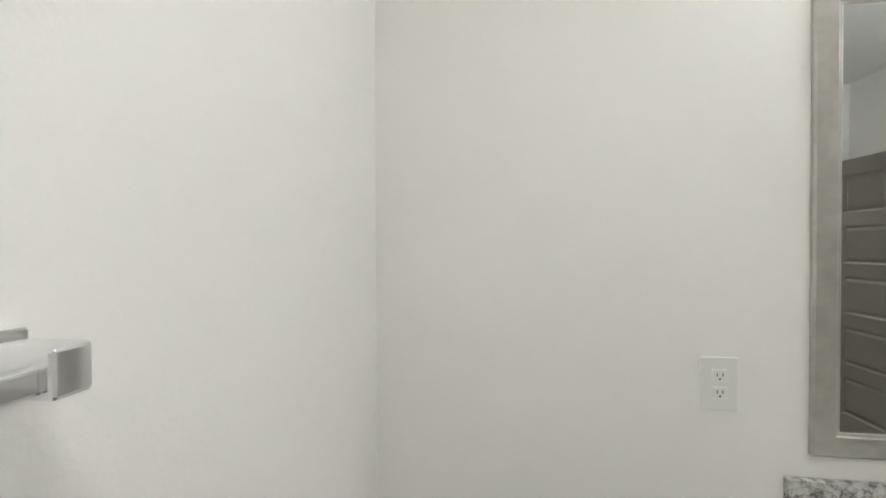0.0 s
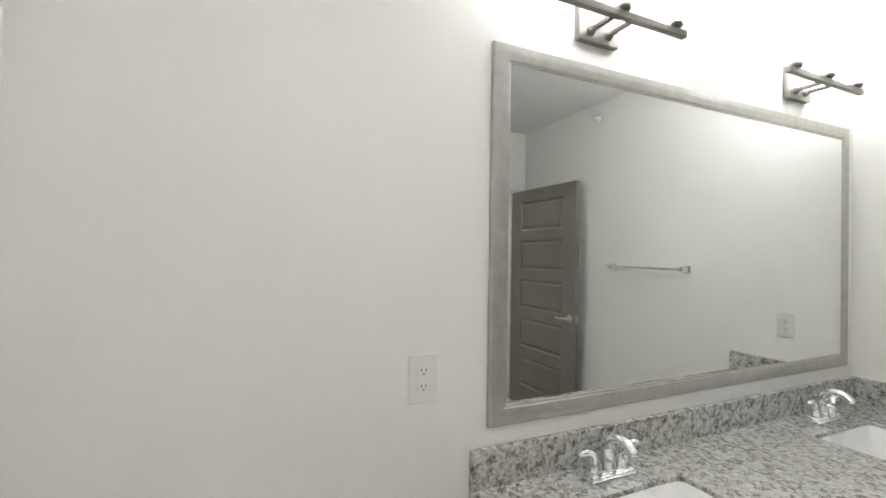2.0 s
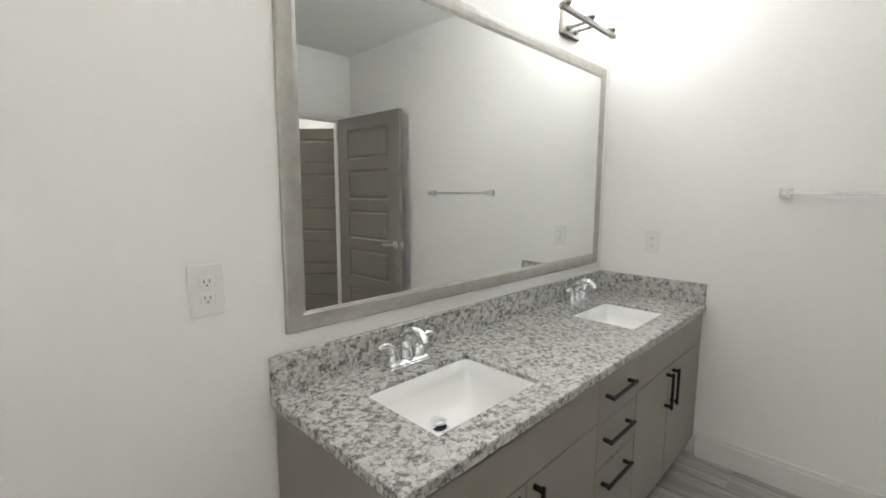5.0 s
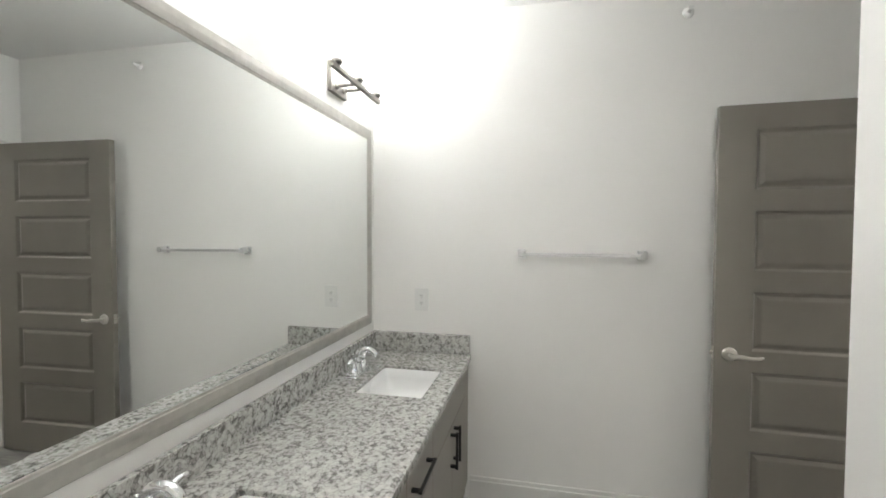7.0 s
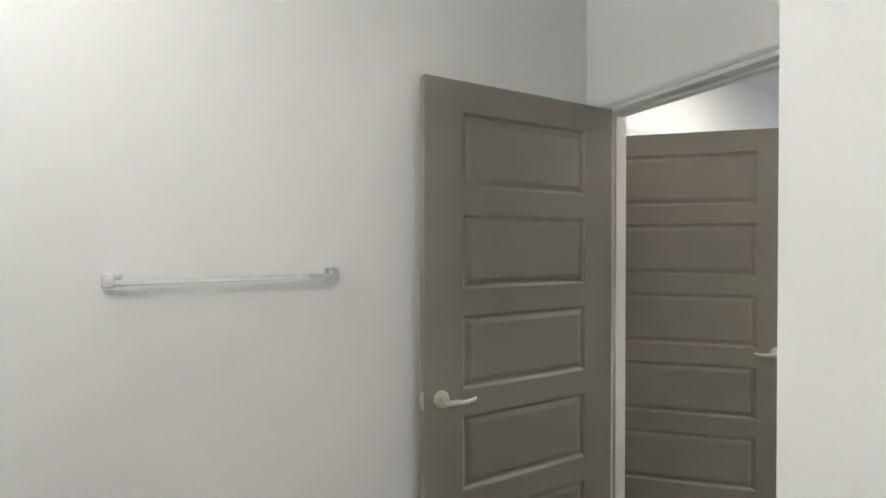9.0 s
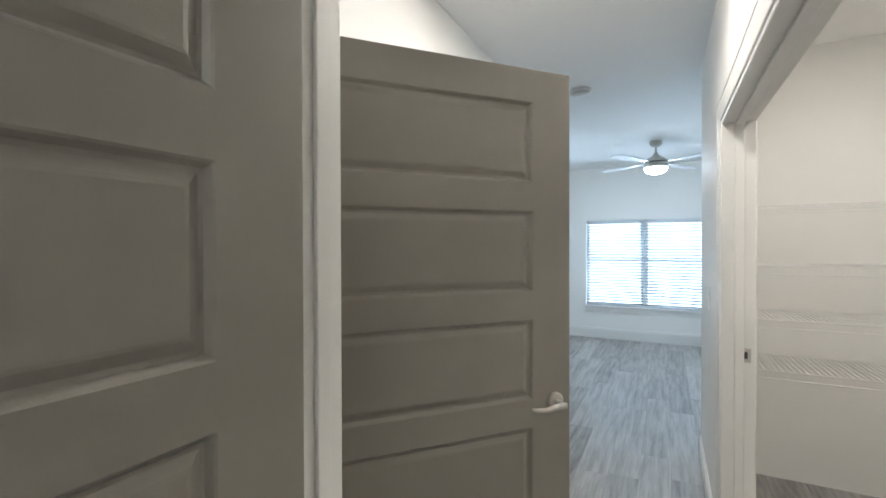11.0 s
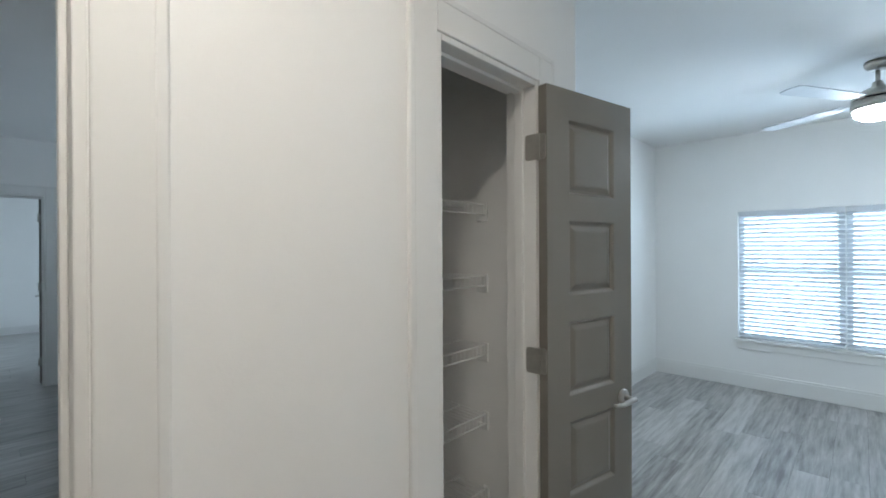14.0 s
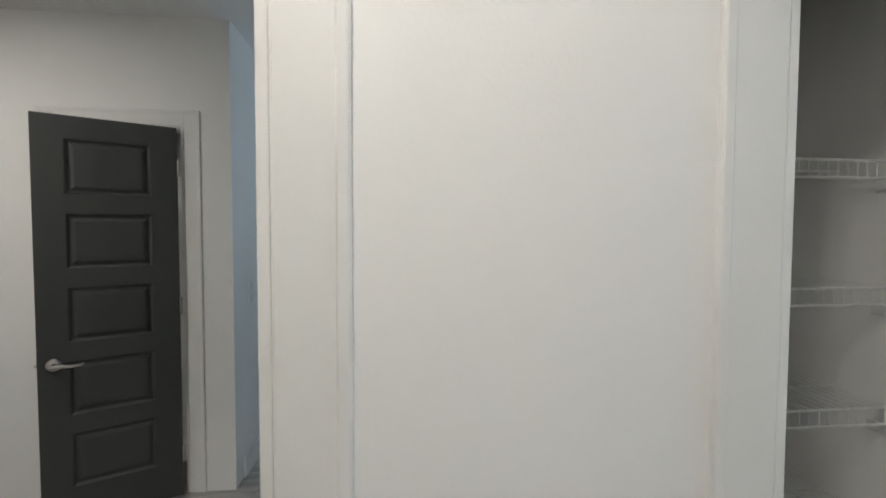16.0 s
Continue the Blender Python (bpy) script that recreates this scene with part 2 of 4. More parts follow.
# ---- the plan ----
W, E, S = 0.18, 3.10, -2.60          # bathroom: west and east wall, south wall
H, HW = 3.41, 2.195                  # passage: east and west wall
CE = 2.64                           # ceiling
BY, BE, BW, BS = -5.34, 4.35, 0.35, -9.15   # bedroom
DH = 2.05                            # head of openings
CH = 1.99                            # head of the walk-in closet opening


def wall(name, boxes, label="off-white painted wall with a fine orange-peel texture"):
    bm = bmesh.new()
    for b in boxes:
        bm_box(bm, *b)
    return setting(part(name, bm, WALL), label, "wall")


wall("wall_north", [(W - 0.12, E + 0.12, 0, 0.12, 0, CE)])
wall("wall_west", [(W - 0.12, W, S - 0.12, 0, 0, CE)])
wall("wall_east", [(E, E + 0.12, S, 0, 0, CE)])
wall("wall_south", [(W, 2.125, S - 0.12, S, 0, CE), (2.995, H, S - 0.12, S, 0, CE), (2.125, 2.995, S - 0.12, S, DH, CE)])
wall("wall_shower_partition", [(1.69, 1.866, S, -1.555, 0, CE)])
wall("wall_passage_east", [(H, H + 0.12, -2.87, S, 0, CE), (H, H + 0.12, -4.555, -3.82, 0, CE), (H, H + 0.12, BY, -5.055, 0, CE),
                           (H, H + 0.12, -3.82, -2.87, DH, CE), (H, H + 0.12, -5.055, -4.555, DH, CE)])
wall("wall_passage_west", [(HW - 0.12, HW, -5.5, -4.305, 0, CE), (HW - 0.12, HW, -4.305, -2.735, CH, CE)])
wall("wall_bedroom_north", [(BW - 0.12, HW - 0.12, -5.5, -5.38, 0, CE), (H + 0.12, BE + 0.12, BY, BY + 0.12, 0, CE)])
wall("wall_bedroom_east", [(BE, BE + 0.12, BS, BY, 0, CE)])
wall("wall_bedroom_west", [(BW - 0.12, BW, BS, BY, 0, CE)])
WX0, WX1, WZ0, WZ1 = 1.86, 3.53, 0.505, 1.835
wall("wall_bedroom_south", [(BW - 0.12, WX0, BS - 0.16, BS, 0, CE), (WX1, BE + 0.12, BS - 0.16, BS, 0, CE),
                            (WX0, WX1, BS - 0.16, BS, 0, WZ0), (WX0, WX1, BS - 0.16, BS, WZ1, CE)])
wall("wall_closet", [(0.55, 0.67, -5.38, S - 0.12, 0, CE)])
wall("wall_linen_closet", [(H + 0.12, 4.12, -5.25, -5.21, 0, CE), (4.08, 4.12, -5.21, -4.40, 0, CE), (H + 0.12, 4.12, -4.40, -4.36, 0, CE)],
     "off-white painted inner wall of a linen closet")
LX, LN = 5.34, -3.06                 # entry wall's face; living room's north wall
FX, FE, FS, FN = 8.90, 13.20, -5.50, -2.40   # far room
wall("wall_living_entry", [(LX, LX + 0.12, -2.16, 0.6, 0, CE), (LX, LX + 0.12, LN, -2.81, 0, CE), (LX, LX + 0.12, -2.81, -2.16, DH, CE), (LX + 0.12, 5.7, -1.6, -1.5, 0, CE)])
wall("wall_living_north", [(LX + 0.12, 5.95, LN, LN + 0.12, 0, CE), (6.78, FX, LN, LN + 0.12, 0, CE), (5.95, 6.78, LN, LN + 0.12, DH, CE)])
wall("wall_living_east", [(FX, FX + 0.12, -7.0, -4.06, 0, CE), (FX, FX + 0.12, -3.20, FN, 0, CE), (FX, FX + 0.12, -4.06, -3.20, DH, CE)])
wall("wall_living_south", [(BE + 0.12, 6.37, -7.16, -7.0, 0, CE), (8.03, FX + 0.12, -7.16, -7.0, 0, CE), (6.37, 8.03, -7.16, -7.0, 0, WZ0), (6.37, 8.03, -7.16, -7.0, WZ1, CE),
                           (BE + 0.12, BE + 0.13, -7.0, BY + 0.12, 0, CE)])
wall("wall_living_back", [(E + 0.12, LX + 0.12, 0.6, 0.72, 0, CE)])
wall("wall_far_room", [(FE, FE + 0.12, FS, FN, 0, CE), (FX + 0.12, FE + 0.12, FN, FN + 0.12, 0, CE), (FX + 0.12, 10.47, FS - 0.16, FS, 0, CE), (12.13, FE + 0.12, FS - 0.16, FS, 0, CE),
                       (10.47, 12.13, FS - 0.16, FS, 0, WZ0), (10.47, 12.13, FS - 0.16, FS, WZ1, CE)])
wall("wall_utility_room", [(5.7, 5.8, LN + 0.12, -1.6, 0, CE), (7.9, 8.0, LN + 0.12, -1.6, 0, CE), (5.7, 8.0, -1.6, -1.5, 0, CE)])
bm = bmesh.new()
bm_box(bm, W - 0.12, E + 0.12, S - 0.12, 0.12, CE, CE + 0.15)
bm_box(bm, BW - 0.12, H, BS - 0.16, S - 0.12, CE, CE + 0.15)
bm_box(bm, H, BE + 0.12, BS - 0.16, S - 0.12, CE, CE + 0.15)
bm_box(bm, E + 0.12, FE + 0.12, S - 0.12, 0.72, CE, CE + 0.15)
bm_box(bm, BE + 0.12, FE + 0.12, -7.16, S - 0.12, CE, CE + 0.15)
setting(part("ceiling", bm, CEIL), "flat white painted ceiling", "ceiling")
ground = setting(box("ground", -400, 400, -400, 400, -0.35, -0.25, GROUND), "dull green ground outside the house", "ground")
floor = setting(box("floor", W - 0.12, FE + 0.12, BS - 0.16, 0.72, -0.12, -0.006, SLOT), "grey wood-look vinyl plank floor", "floor")


def baseboard(x0, y0, x1, y1, nx, ny, h=0.135):
    """A board along a wall from (x0, y0) to (x1, y1), on the side of (nx, ny)."""
    bm = bmesh.new()
    for t, a, b in ((0.014, 0, h - 0.022), (0.009, h - 0.022, h)):
        xs, ys = sorted((x0, x1)), sorted((y0, y1))
        if nx:
            xs = sorted((x0, x0 + nx * t))
        else:
            ys = sorted((y0, y0 + ny * t))
        bm_box(bm, xs[0], xs[1], ys[0], ys[1], a, b, 0.002, 1)
    return setting(part("baseboard", bm, TRIM), "white painted baseboard with a stepped top", "baseboard")


baseboard(E, -0.56, E, S, -1, 0)
baseboard(W, 0, W, S, 1, 0)
baseboard(W + 0.015, 0, 1.14, 0, 0, -1)
baseboard(1.866, S, 1.866, -1.555, 1, 0)
baseboard(1.69, -1.555, 1.88, -1.555, 0, 1)
baseboard(H, -3.925, H, -4.485, -1, 0)
baseboard(H, -5.165, H, BY, -1, 0)
baseboard(HW, -4.415, HW, -5.5, 1, 0)
baseboard(BW, BS, BE, BS, 0, 1, 0.16)
baseboard(BE, BS + 0.015, BE, BY, -1, 0, 0.16)
baseboard(H, BY, BE, BY, 0, -1, 0.16)
baseboard(BW, BS + 0.015, BW, BY, 1, 0, 0.16)
baseboard(LX + 0.12, LN, 5.84, LN, 0, -1)
baseboard(6.89, LN, FX, LN, 0, -1)
baseboard(FX, -4.17, FX, -7.0, -1, 0)
baseboard(FE, FS, FE, FN, -1, 0)


def doorway(name, axis, face, out, a0, a1, depth, label="white painted door casing with a moulded edge", stop=True, casing=0.108, north=True, head=DH):
    """Jambs and casing round an opening. axis 'x': the wall runs along y at x=face; out: the side the casing stands on (+1, -1)."""
    root = setting(new(name), label, "door frame")

    def b(nm, u0, u1, v0, v1, z0, z1, bev=0.003):
        v0, v1 = sorted((v0, v1))
        if axis == "x":
            box(nm, v0, v1, u0, u1, z0, z1, TRIM, root, bevel=bev)
        else:
            box(nm, u0, u1, v0, v1, z0, z1, TRIM, root, bevel=bev)

    back = face - out * (depth + 0.002)
    b("jamb", a0 - 0.002, a0 + 0.016, face + out * 0.003, back, 0, head)
    if north:
        b("jamb", a1 - 0.016, a1 + 0.002, face + out * 0.003, back, 0, head)
    b("head_jamb", a0 + 0.016, a1 - 0.016, face + out * 0.003, back, head - 0.016, head + 0.002)
    if stop:
        s0, s1 = face - out * 0.045, face - out * 0.080
        b("stop", a0 + 0.016, a0 + 0.027, s0, s1, 0, head - 0.016)
        if north:
            b("stop", a1 - 0.027, a1 - 0.016, s0, s1, 0, head - 0.016)
        b("stop", a0 + 0.027, a1 - 0.027, s0, s1, head - 0.028, head - 0.016)
    for f, o in ((face, out), (face - out * depth, -out)):
        for t, i0, i1 in ((0.008, 0.004, casing), (0.0105, casing - min(0.022, casing * 0.6), casing - 0.002)):
            deep = f - o * 0.008
            b("casing", a0 - i1, a0 - i0, deep, f + o * t, 0, head + i1, 0.004)
            if north:
                b("casing", a1 + i0, a1 + i1, deep, f + o * t, 0, head + i1, 0.004)
            b("head_casing", a0 - i0, a1 + (i0 if north else 0), deep, f + o * t, head + i0, head + i1, 0.004)
    return root


doorway("door_frame_bathroom", "y", S, 1, 2.125, 2.995, 0.12, casing=0.026)
doorway("door_frame_entry_to_bedroom", "x", H, -1, -3.82, -2.87, 0.12)
doorway("door_frame_linen_closet", "x", H, -1, -5.055, -4.555, 0.12)
doorway("door_frame_walk_in_closet", "x", HW, 1, -4.305, -2.735, 0.12, north=False, head=CH)
doorway("door_frame_front", "x", LX, -1, -2.81, -2.16, 0.12, casing=0.09)
doorway("door_frame_far_room", "x", FX, -1, -4.06, -3.20, 0.12)
doorway("door_frame_utility", "y", LN, -1, 5.95, 6.78, 0.12)


def handle_set(parent, x, z, t, way):
    """A lever and round rose on both faces of a leaf. way: the way the lever points along the leaf."""
    for side in (1, -1):
        y0 = side * t / 2
        bm = bmesh.new()
        bm_tube(bm, [(x, y0, z), (x, y0 + side * 0.006, z), (x, y0 + side * 0.012, z)], 0.03, 24, [0.031, 0.031, 0.025])
        rose = part("rose", bm, NICKEL, parent, "satin nickel round rose", True)
        bm = bmesh.new()
        bm_tube(bm, [(x, y0 + side * 0.01, z), (x, y0 + side * 0.052, z)], 0.010, 14)
        bm_tube(bm, [(x - way * 0.008, y0 + side * 0.050, z), (x + way * 0.03, y0 + side * 0.054, z + 0.001), (x + way * 0.07, y0 + side * 0.052, z - 0.005),
                     (x + way * 0.105, y0 + side * 0.047, z - 0.003), (x + way * 0.118, y0 + side * 0.043, z + 0.002)], 0.009, 12,
                [0.010, 0.0105, 0.0085, 0.0075, 0.005])
        part("lever", bm, NICKEL, rose, "curved satin nickel lever", True)


def bm_hinge_leaf(bm, width, height, m, thick=0.0025, radius=0.010):
    """A hinge leaf in its own xz plane, its outer corners round, with three screw heads; x runs away from the knuckle."""
    tmp = bmesh.new()
    outline = [(0, -height / 2)]
    for cz, q0 in ((-height / 2 + radius, -90), (height / 2 - radius, 0)):
        for k in range(5):
            q = math.radians(q0 + 22.5 * k)
            outline.append((width - radius + radius * math.cos(q), cz + radius * math.sin(q)))
    outline.append((0, height / 2))
    top, low = [[tmp.verts.new((x, y, z)) for x, z in outline] for y in (thick, 0)]
    tmp.faces.new(top)
    tmp.faces.new(low[::-1])
    for k in range(len(outline)):
        n = (k + 1) % len(outline)
        tmp.faces.new((top[k], low[k], low[n], top[n]))
    for sx, sz in ((0.68, 0.33), (0.40, 0.0), (0.68, -0.33)):
        bm_tube(tmp, [(width * sx, thick - 0.0005, height * sz), (width * sx, thick + 0.0012, height * sz)], 0.0035, 8)
    tmp.transform(m)
    join(bm, tmp)


def door_leaf(name, w, m, label, stile=0.150, material=DOOR, lever_way=-1, hinges=True, lever=True, hinge_side=1, lever_z=0.915):
    """A five-panel leaf; origin at the hinge edge on the floor, the leaf runs along +x."""
    t, h = 0.038, 2.035
    tops = [1.925 - 0.3625 * i for i in range(5)]
    ph = 0.268
    root = tagged(new(name), label, "door", "panel doors")
    bm = bmesh.new()
    xs = [0, stile, w - stile, w]
    zs = [h] + [z for tp in tops for z in (tp, tp - ph)] + [0.012]
    grid = {(k, i, j): bm.verts.new((x, (t / 2, -t / 2)[k], z)) for k in (0, 1) for i, x in enumerate(xs) for j, z in enumerate(zs)}
    for i in range(3):
        for j in range(len(zs) - 1):
            if i == 1 and j % 2:
                continue
            for k in (0, 1):
                bm.faces.new((grid[k, i, j], grid[k, i + 1, j], grid[k, i + 1, j + 1], grid[k, i, j + 1]))
    last = len(zs) - 1
    rim = [(i, 0) for i in range(3)] + [(3, j) for j in range(last)] + [(i, last) for i in (3, 2, 1)] + [(0, j) for j in range(last, 0, -1)]
    for a, b in zip(rim, rim[1:] + rim[:1]):
        bm.faces.new((grid[0, *a], grid[0, *b], grid[1, *b], grid[1, *a]))
    bmesh.ops.recalc_face_normals(bm, faces=bm.faces[:])
    sharp = [e for e in bm.edges if len(e.link_faces) == 2 and e.calc_face_angle() > 1]
    bmesh.ops.bevel(bm, geom=sharp, offset=0.002, segments=2, affect="EDGES", profile=0.5)
    part("leaf", bm, material, root)
    for tp in tops:
        bm = bmesh.new()
        for side in (1, -1):
            rings = []
            for inset, depth in ((0, 0), (0.004, 0.003), (0.011, 0.0115), (0.018, 0.012), (0.034, 0.004), (0.040, 0.003)):
                y = side * (t / 2 - depth)
                rings.append([bm.verts.new(c) for c in ((stile + inset, y, tp - ph + inset), (w - stile - inset, y, tp - ph + inset),
                                                        (w - stile - inset, y, tp - inset), (stile + inset, y, tp - inset))])
            for a, b in zip(rings, rings[1:]):
                for k in range(4):
                    bm.faces.new((a[k], a[(k + 1) % 4], b[(k + 1) % 4], b[k]))
            bm.faces.new(rings[-1])
        bmesh.ops.recalc_face_normals(bm, faces=bm.faces[:])
        part("panel", bm, material, root)
    if lever:
        handle_set(root, w - 0.062, lever_z, t, lever_way)
        box("latch_plate", w - 0.001, w + 0.0015, -0.012, 0.012, lever_z - 0.03, lever_z + 0.03, NICKEL, root, "nickel latch plate")
        bm = bmesh.new()
        bm_tube(bm, [(w, 0, lever_z), (w + 0.011, 0, lever_z)], 0.008, 12)
        part("latch", bm, NICKEL, root, "nickel latch bolt", True)
    if hinges:
        for z in (1.82, 1.07, 0.25):
            bm = bmesh.new()
            y = hinge_side * t / 2
            bm_hinge_leaf(bm, t - 0.004, 0.09, pose(0, y, z, 180, 0, -90) if hinge_side > 0 else pose(0, y, z, 0, 0, 90))
            hinge = part("hinge", bm, HINGE, root, "aged nickel butt hinge")
            bm = bmesh.new()
            bm_tube(bm, [(-0.004, y + hinge_side * 0.005, z - 0.046), (-0.004, y + hinge_side * 0.005, z + 0.046)], 0.0065, 12)
            part("knuckle", bm, NICKEL, hinge, "bright nickel hinge knuckle", True)
    root.matrix_world = m
    return root


def leaf_at(hx, hy, lx, ly):
    return pose(hx, hy, 0, 0, 0, math.degrees(math.atan2(ly - hy, lx - hx))), math.hypot(lx - hx, ly - hy)


m, w = leaf_at(2.960, -2.585, 2.992, -1.705)
door_leaf("door_bathroom", w, m, "taupe-grey five-panel door standing open along the bathroom wall", hinge_side=-1)
m, w = leaf_at(3.356, -2.878, 2.724, -3.604)
door_leaf("door_bedroom", w, m, "taupe-grey five-panel door half open into the passage", hinge_side=1)
m, w = leaf_at(3.385, -5.048, 3.285, -5.535)
door_leaf("door_linen_closet", w, m, "narrow grey five-panel door swung wide open beside the linen closet", stile=0.115, hinge_side=1, lever_z=0.868)
m, w = leaf_at(5.318, -2.785, 5.045, -2.265)
door_leaf("door_front", w, m, "charcoal five-panel door standing ajar in its white frame", stile=0.12, material=ENTRY, hinge_side=1, lever_z=0.83)
m, w = leaf_at(9.030, -4.035, 9.84, -4.10)
door_leaf("door_far_room", w, m, "grey five-panel door standing open in the far doorway", hinge_side=1)

# hinge leaves and strike plates on the jambs
for z in (1.82, 1.07, 0.25):
    bm = bmesh.new()
    bm_hinge_leaf(bm, 0.058, 0.09, pose(H - 0.020, -5.0390, z))
    tagged(part("hinge_leaf", bm, HINGE), "aged nickel hinge leaf screwed to the closet jamb", "hinge", "closet hinges")
strike = tagged(new("strike_plate"), "nickel strike plate let into the white closet jamb", "strike plate")
box("plate", HW - 0.105, HW - 0.067, -4.291, -4.287, 0.945, 1.005, NICKEL, strike, bevel=0.001)
box("slot", HW - 0.093, HW - 0.079, -4.2875, -4.2855, 0.96, 0.99, SLOT, strike)

# ---- bathroom ----


def vanity():
    x0, x1, yf, top = 1.155, E - 0.004, -0.535, 0.77
    root = thing("vanity_cabinet", "taupe laminate double vanity cabinet with slab fronts and black pulls", "vanity cabinet")
    bm = bmesh.new()
    bm_box(bm, x0, x1, yf, -0.004, 0.10, 0.62)
    bm_box(bm, x0, x1, yf, yf + 0.04, 0.62, top)
    bm_box(bm, x0, x1, -0.03, -0.004, 0.62, top)
    bm_box(bm, x0, x0 + 0.02, yf + 0.04, -0.03, 0.62, top)
    bm_box(bm, x1 - 0.02, x1, yf + 0.04, -0.03, 0.62, top)
    part("body", bm, CABINET, root)
    box("toe_kick", x0 + 0.01, x1, yf + 0.07, yf + 0.09, 0, 0.10, SLOT, root, "dark recessed toe kick")

    def front(nm, a, b, c, d):
        return box(nm, a + 0.002, b - 0.002, yf - 0.018, yf, c + 0.002, d - 0.002, CABINET, root, bevel=0.0015)

    def pull(parent, a, b, vertical):
        bm = bmesh.new()
        y0, y1 = yf - 0.018, yf - 0.052
        if vertical:
            x, z0, z1 = a, b, b + 0.16
            bm_box(bm, x - 0.005, x + 0.005, y1, y1 + 0.011, z0, z1, 0.0015, 1)
            for z in (z0 + 0.012, z1 - 0.012):
                bm_box(bm, x - 0.005, x + 0.005, y1 + 0.01, y0, z - 0.006, z + 0.006)
        else:
            z, xa, xb = b, a - 0.10, a + 0.10
            bm_box(bm, xa, xb, y1, y1 + 0.011, z - 0.005, z + 0.005, 0.0015, 1)
            for x in (xa + 0.012, xb - 0.012):
                bm_box(bm, x - 0.006, x + 0.006, y1 + 0.01, y0, z - 0.005, z + 0.005)
        part("handle", bm, BLACK, parent, "square black bar pull")

    box("filler", 2.982, x1, yf - 0.012, yf, 0.105, 0.765, CABINET, root)
    da, db, zt, zm = 1.945, 2.26, 0.765, 0.622
    for c, d, hz in ((0.61, zt, 0.70), (0.455, 0.61, 0.55), (0.105, 0.455, 0.395)):
        pull(front("drawer", da, db, c, d), (da + db) / 2 - 0.02, hz, False)
    for a, b in ((x0, da), (db, 2.98)):
        front("false_front", a, b, zm, zt)
        mid = (a + b) / 2
        pull(front("cabinet_door", a, mid, 0.105, zm), mid - 0.035, 0.445, True)
        pull(front("cabinet_door", mid, b, 0.105, zm), mid + 0.035, 0.445, True)


vanity()
SINKS = ((1.325, 1.745), (2.435, 2.815))
SY0, SY1 = -0.463, -0.168


def countertop():
    root = thing("countertop", "speckled grey and white granite countertop with two sink cut-outs", "countertop")
    x0, x1, yf, z0, z1 = 1.14, E - 0.002, -0.562, 0.772, 0.802
    bm = bmesh.new()
    xs = [x0, *SINKS[0], *SINKS[1], x1]
    tmp = bmesh.new()
    for lvl in (z0, z1):
        for i, x in enumerate(xs):
            for y in (yf, SY0, SY1, -0.003):
                tmp.verts.new((x, y, lvl))
    tmp.verts.ensure_lookup_table()
    n = len(xs) * 4

    def solid(i, j):
        return 0 <= i < 5 and 0 <= j < 3 and not (i in (1, 3) and j == 1)

    def v(l, i, j):
        return tmp.verts[l * n + i * 4 + j]

    for i in range(5):
        for j in range(3):
            if not solid(i, j):
                continue
            for l in (0, 1):
                tmp.faces.new((v(l, i, j), v(l, i + 1, j), v(l, i + 1, j + 1), v(l, i, j + 1)))
            for di, dj, a, b in ((-1, 0, (i, j), (i, j + 1)), (1, 0, (i + 1, j), (i + 1, j + 1)), (0, -1, (i, j), (i + 1, j)), (0, 1, (i, j + 1), (i + 1, j + 1))):
                if not solid(i + di, j + dj):
                    tmp.faces.new((v(0, *a), v(0, *b), v(1, *b), v(1, *a)))
    bmesh.ops.recalc_face_normals(tmp, faces=tmp.faces[:])
    sharp = [e for e in tmp.edges if len(e.link_faces) == 2 and e.calc_face_angle() > 1]
    bmesh.ops.bevel(tmp, geom=sharp, offset=0.003, segments=2, affect="EDGES", profile=0.5)
    join(bm, tmp)
    part("slab", bm, GRANITE, root)
    box("backsplash", x0, x1, -0.023, -0.003, z1 + 0.0005, 0.907, GRANITE, root, bevel=0.002)
    box("side_splash", x1 - 0.02, x1, yf + 0.006, -0.0235, z1 + 0.0005, 0.907, GRANITE, root, bevel=0.002)


countertop()


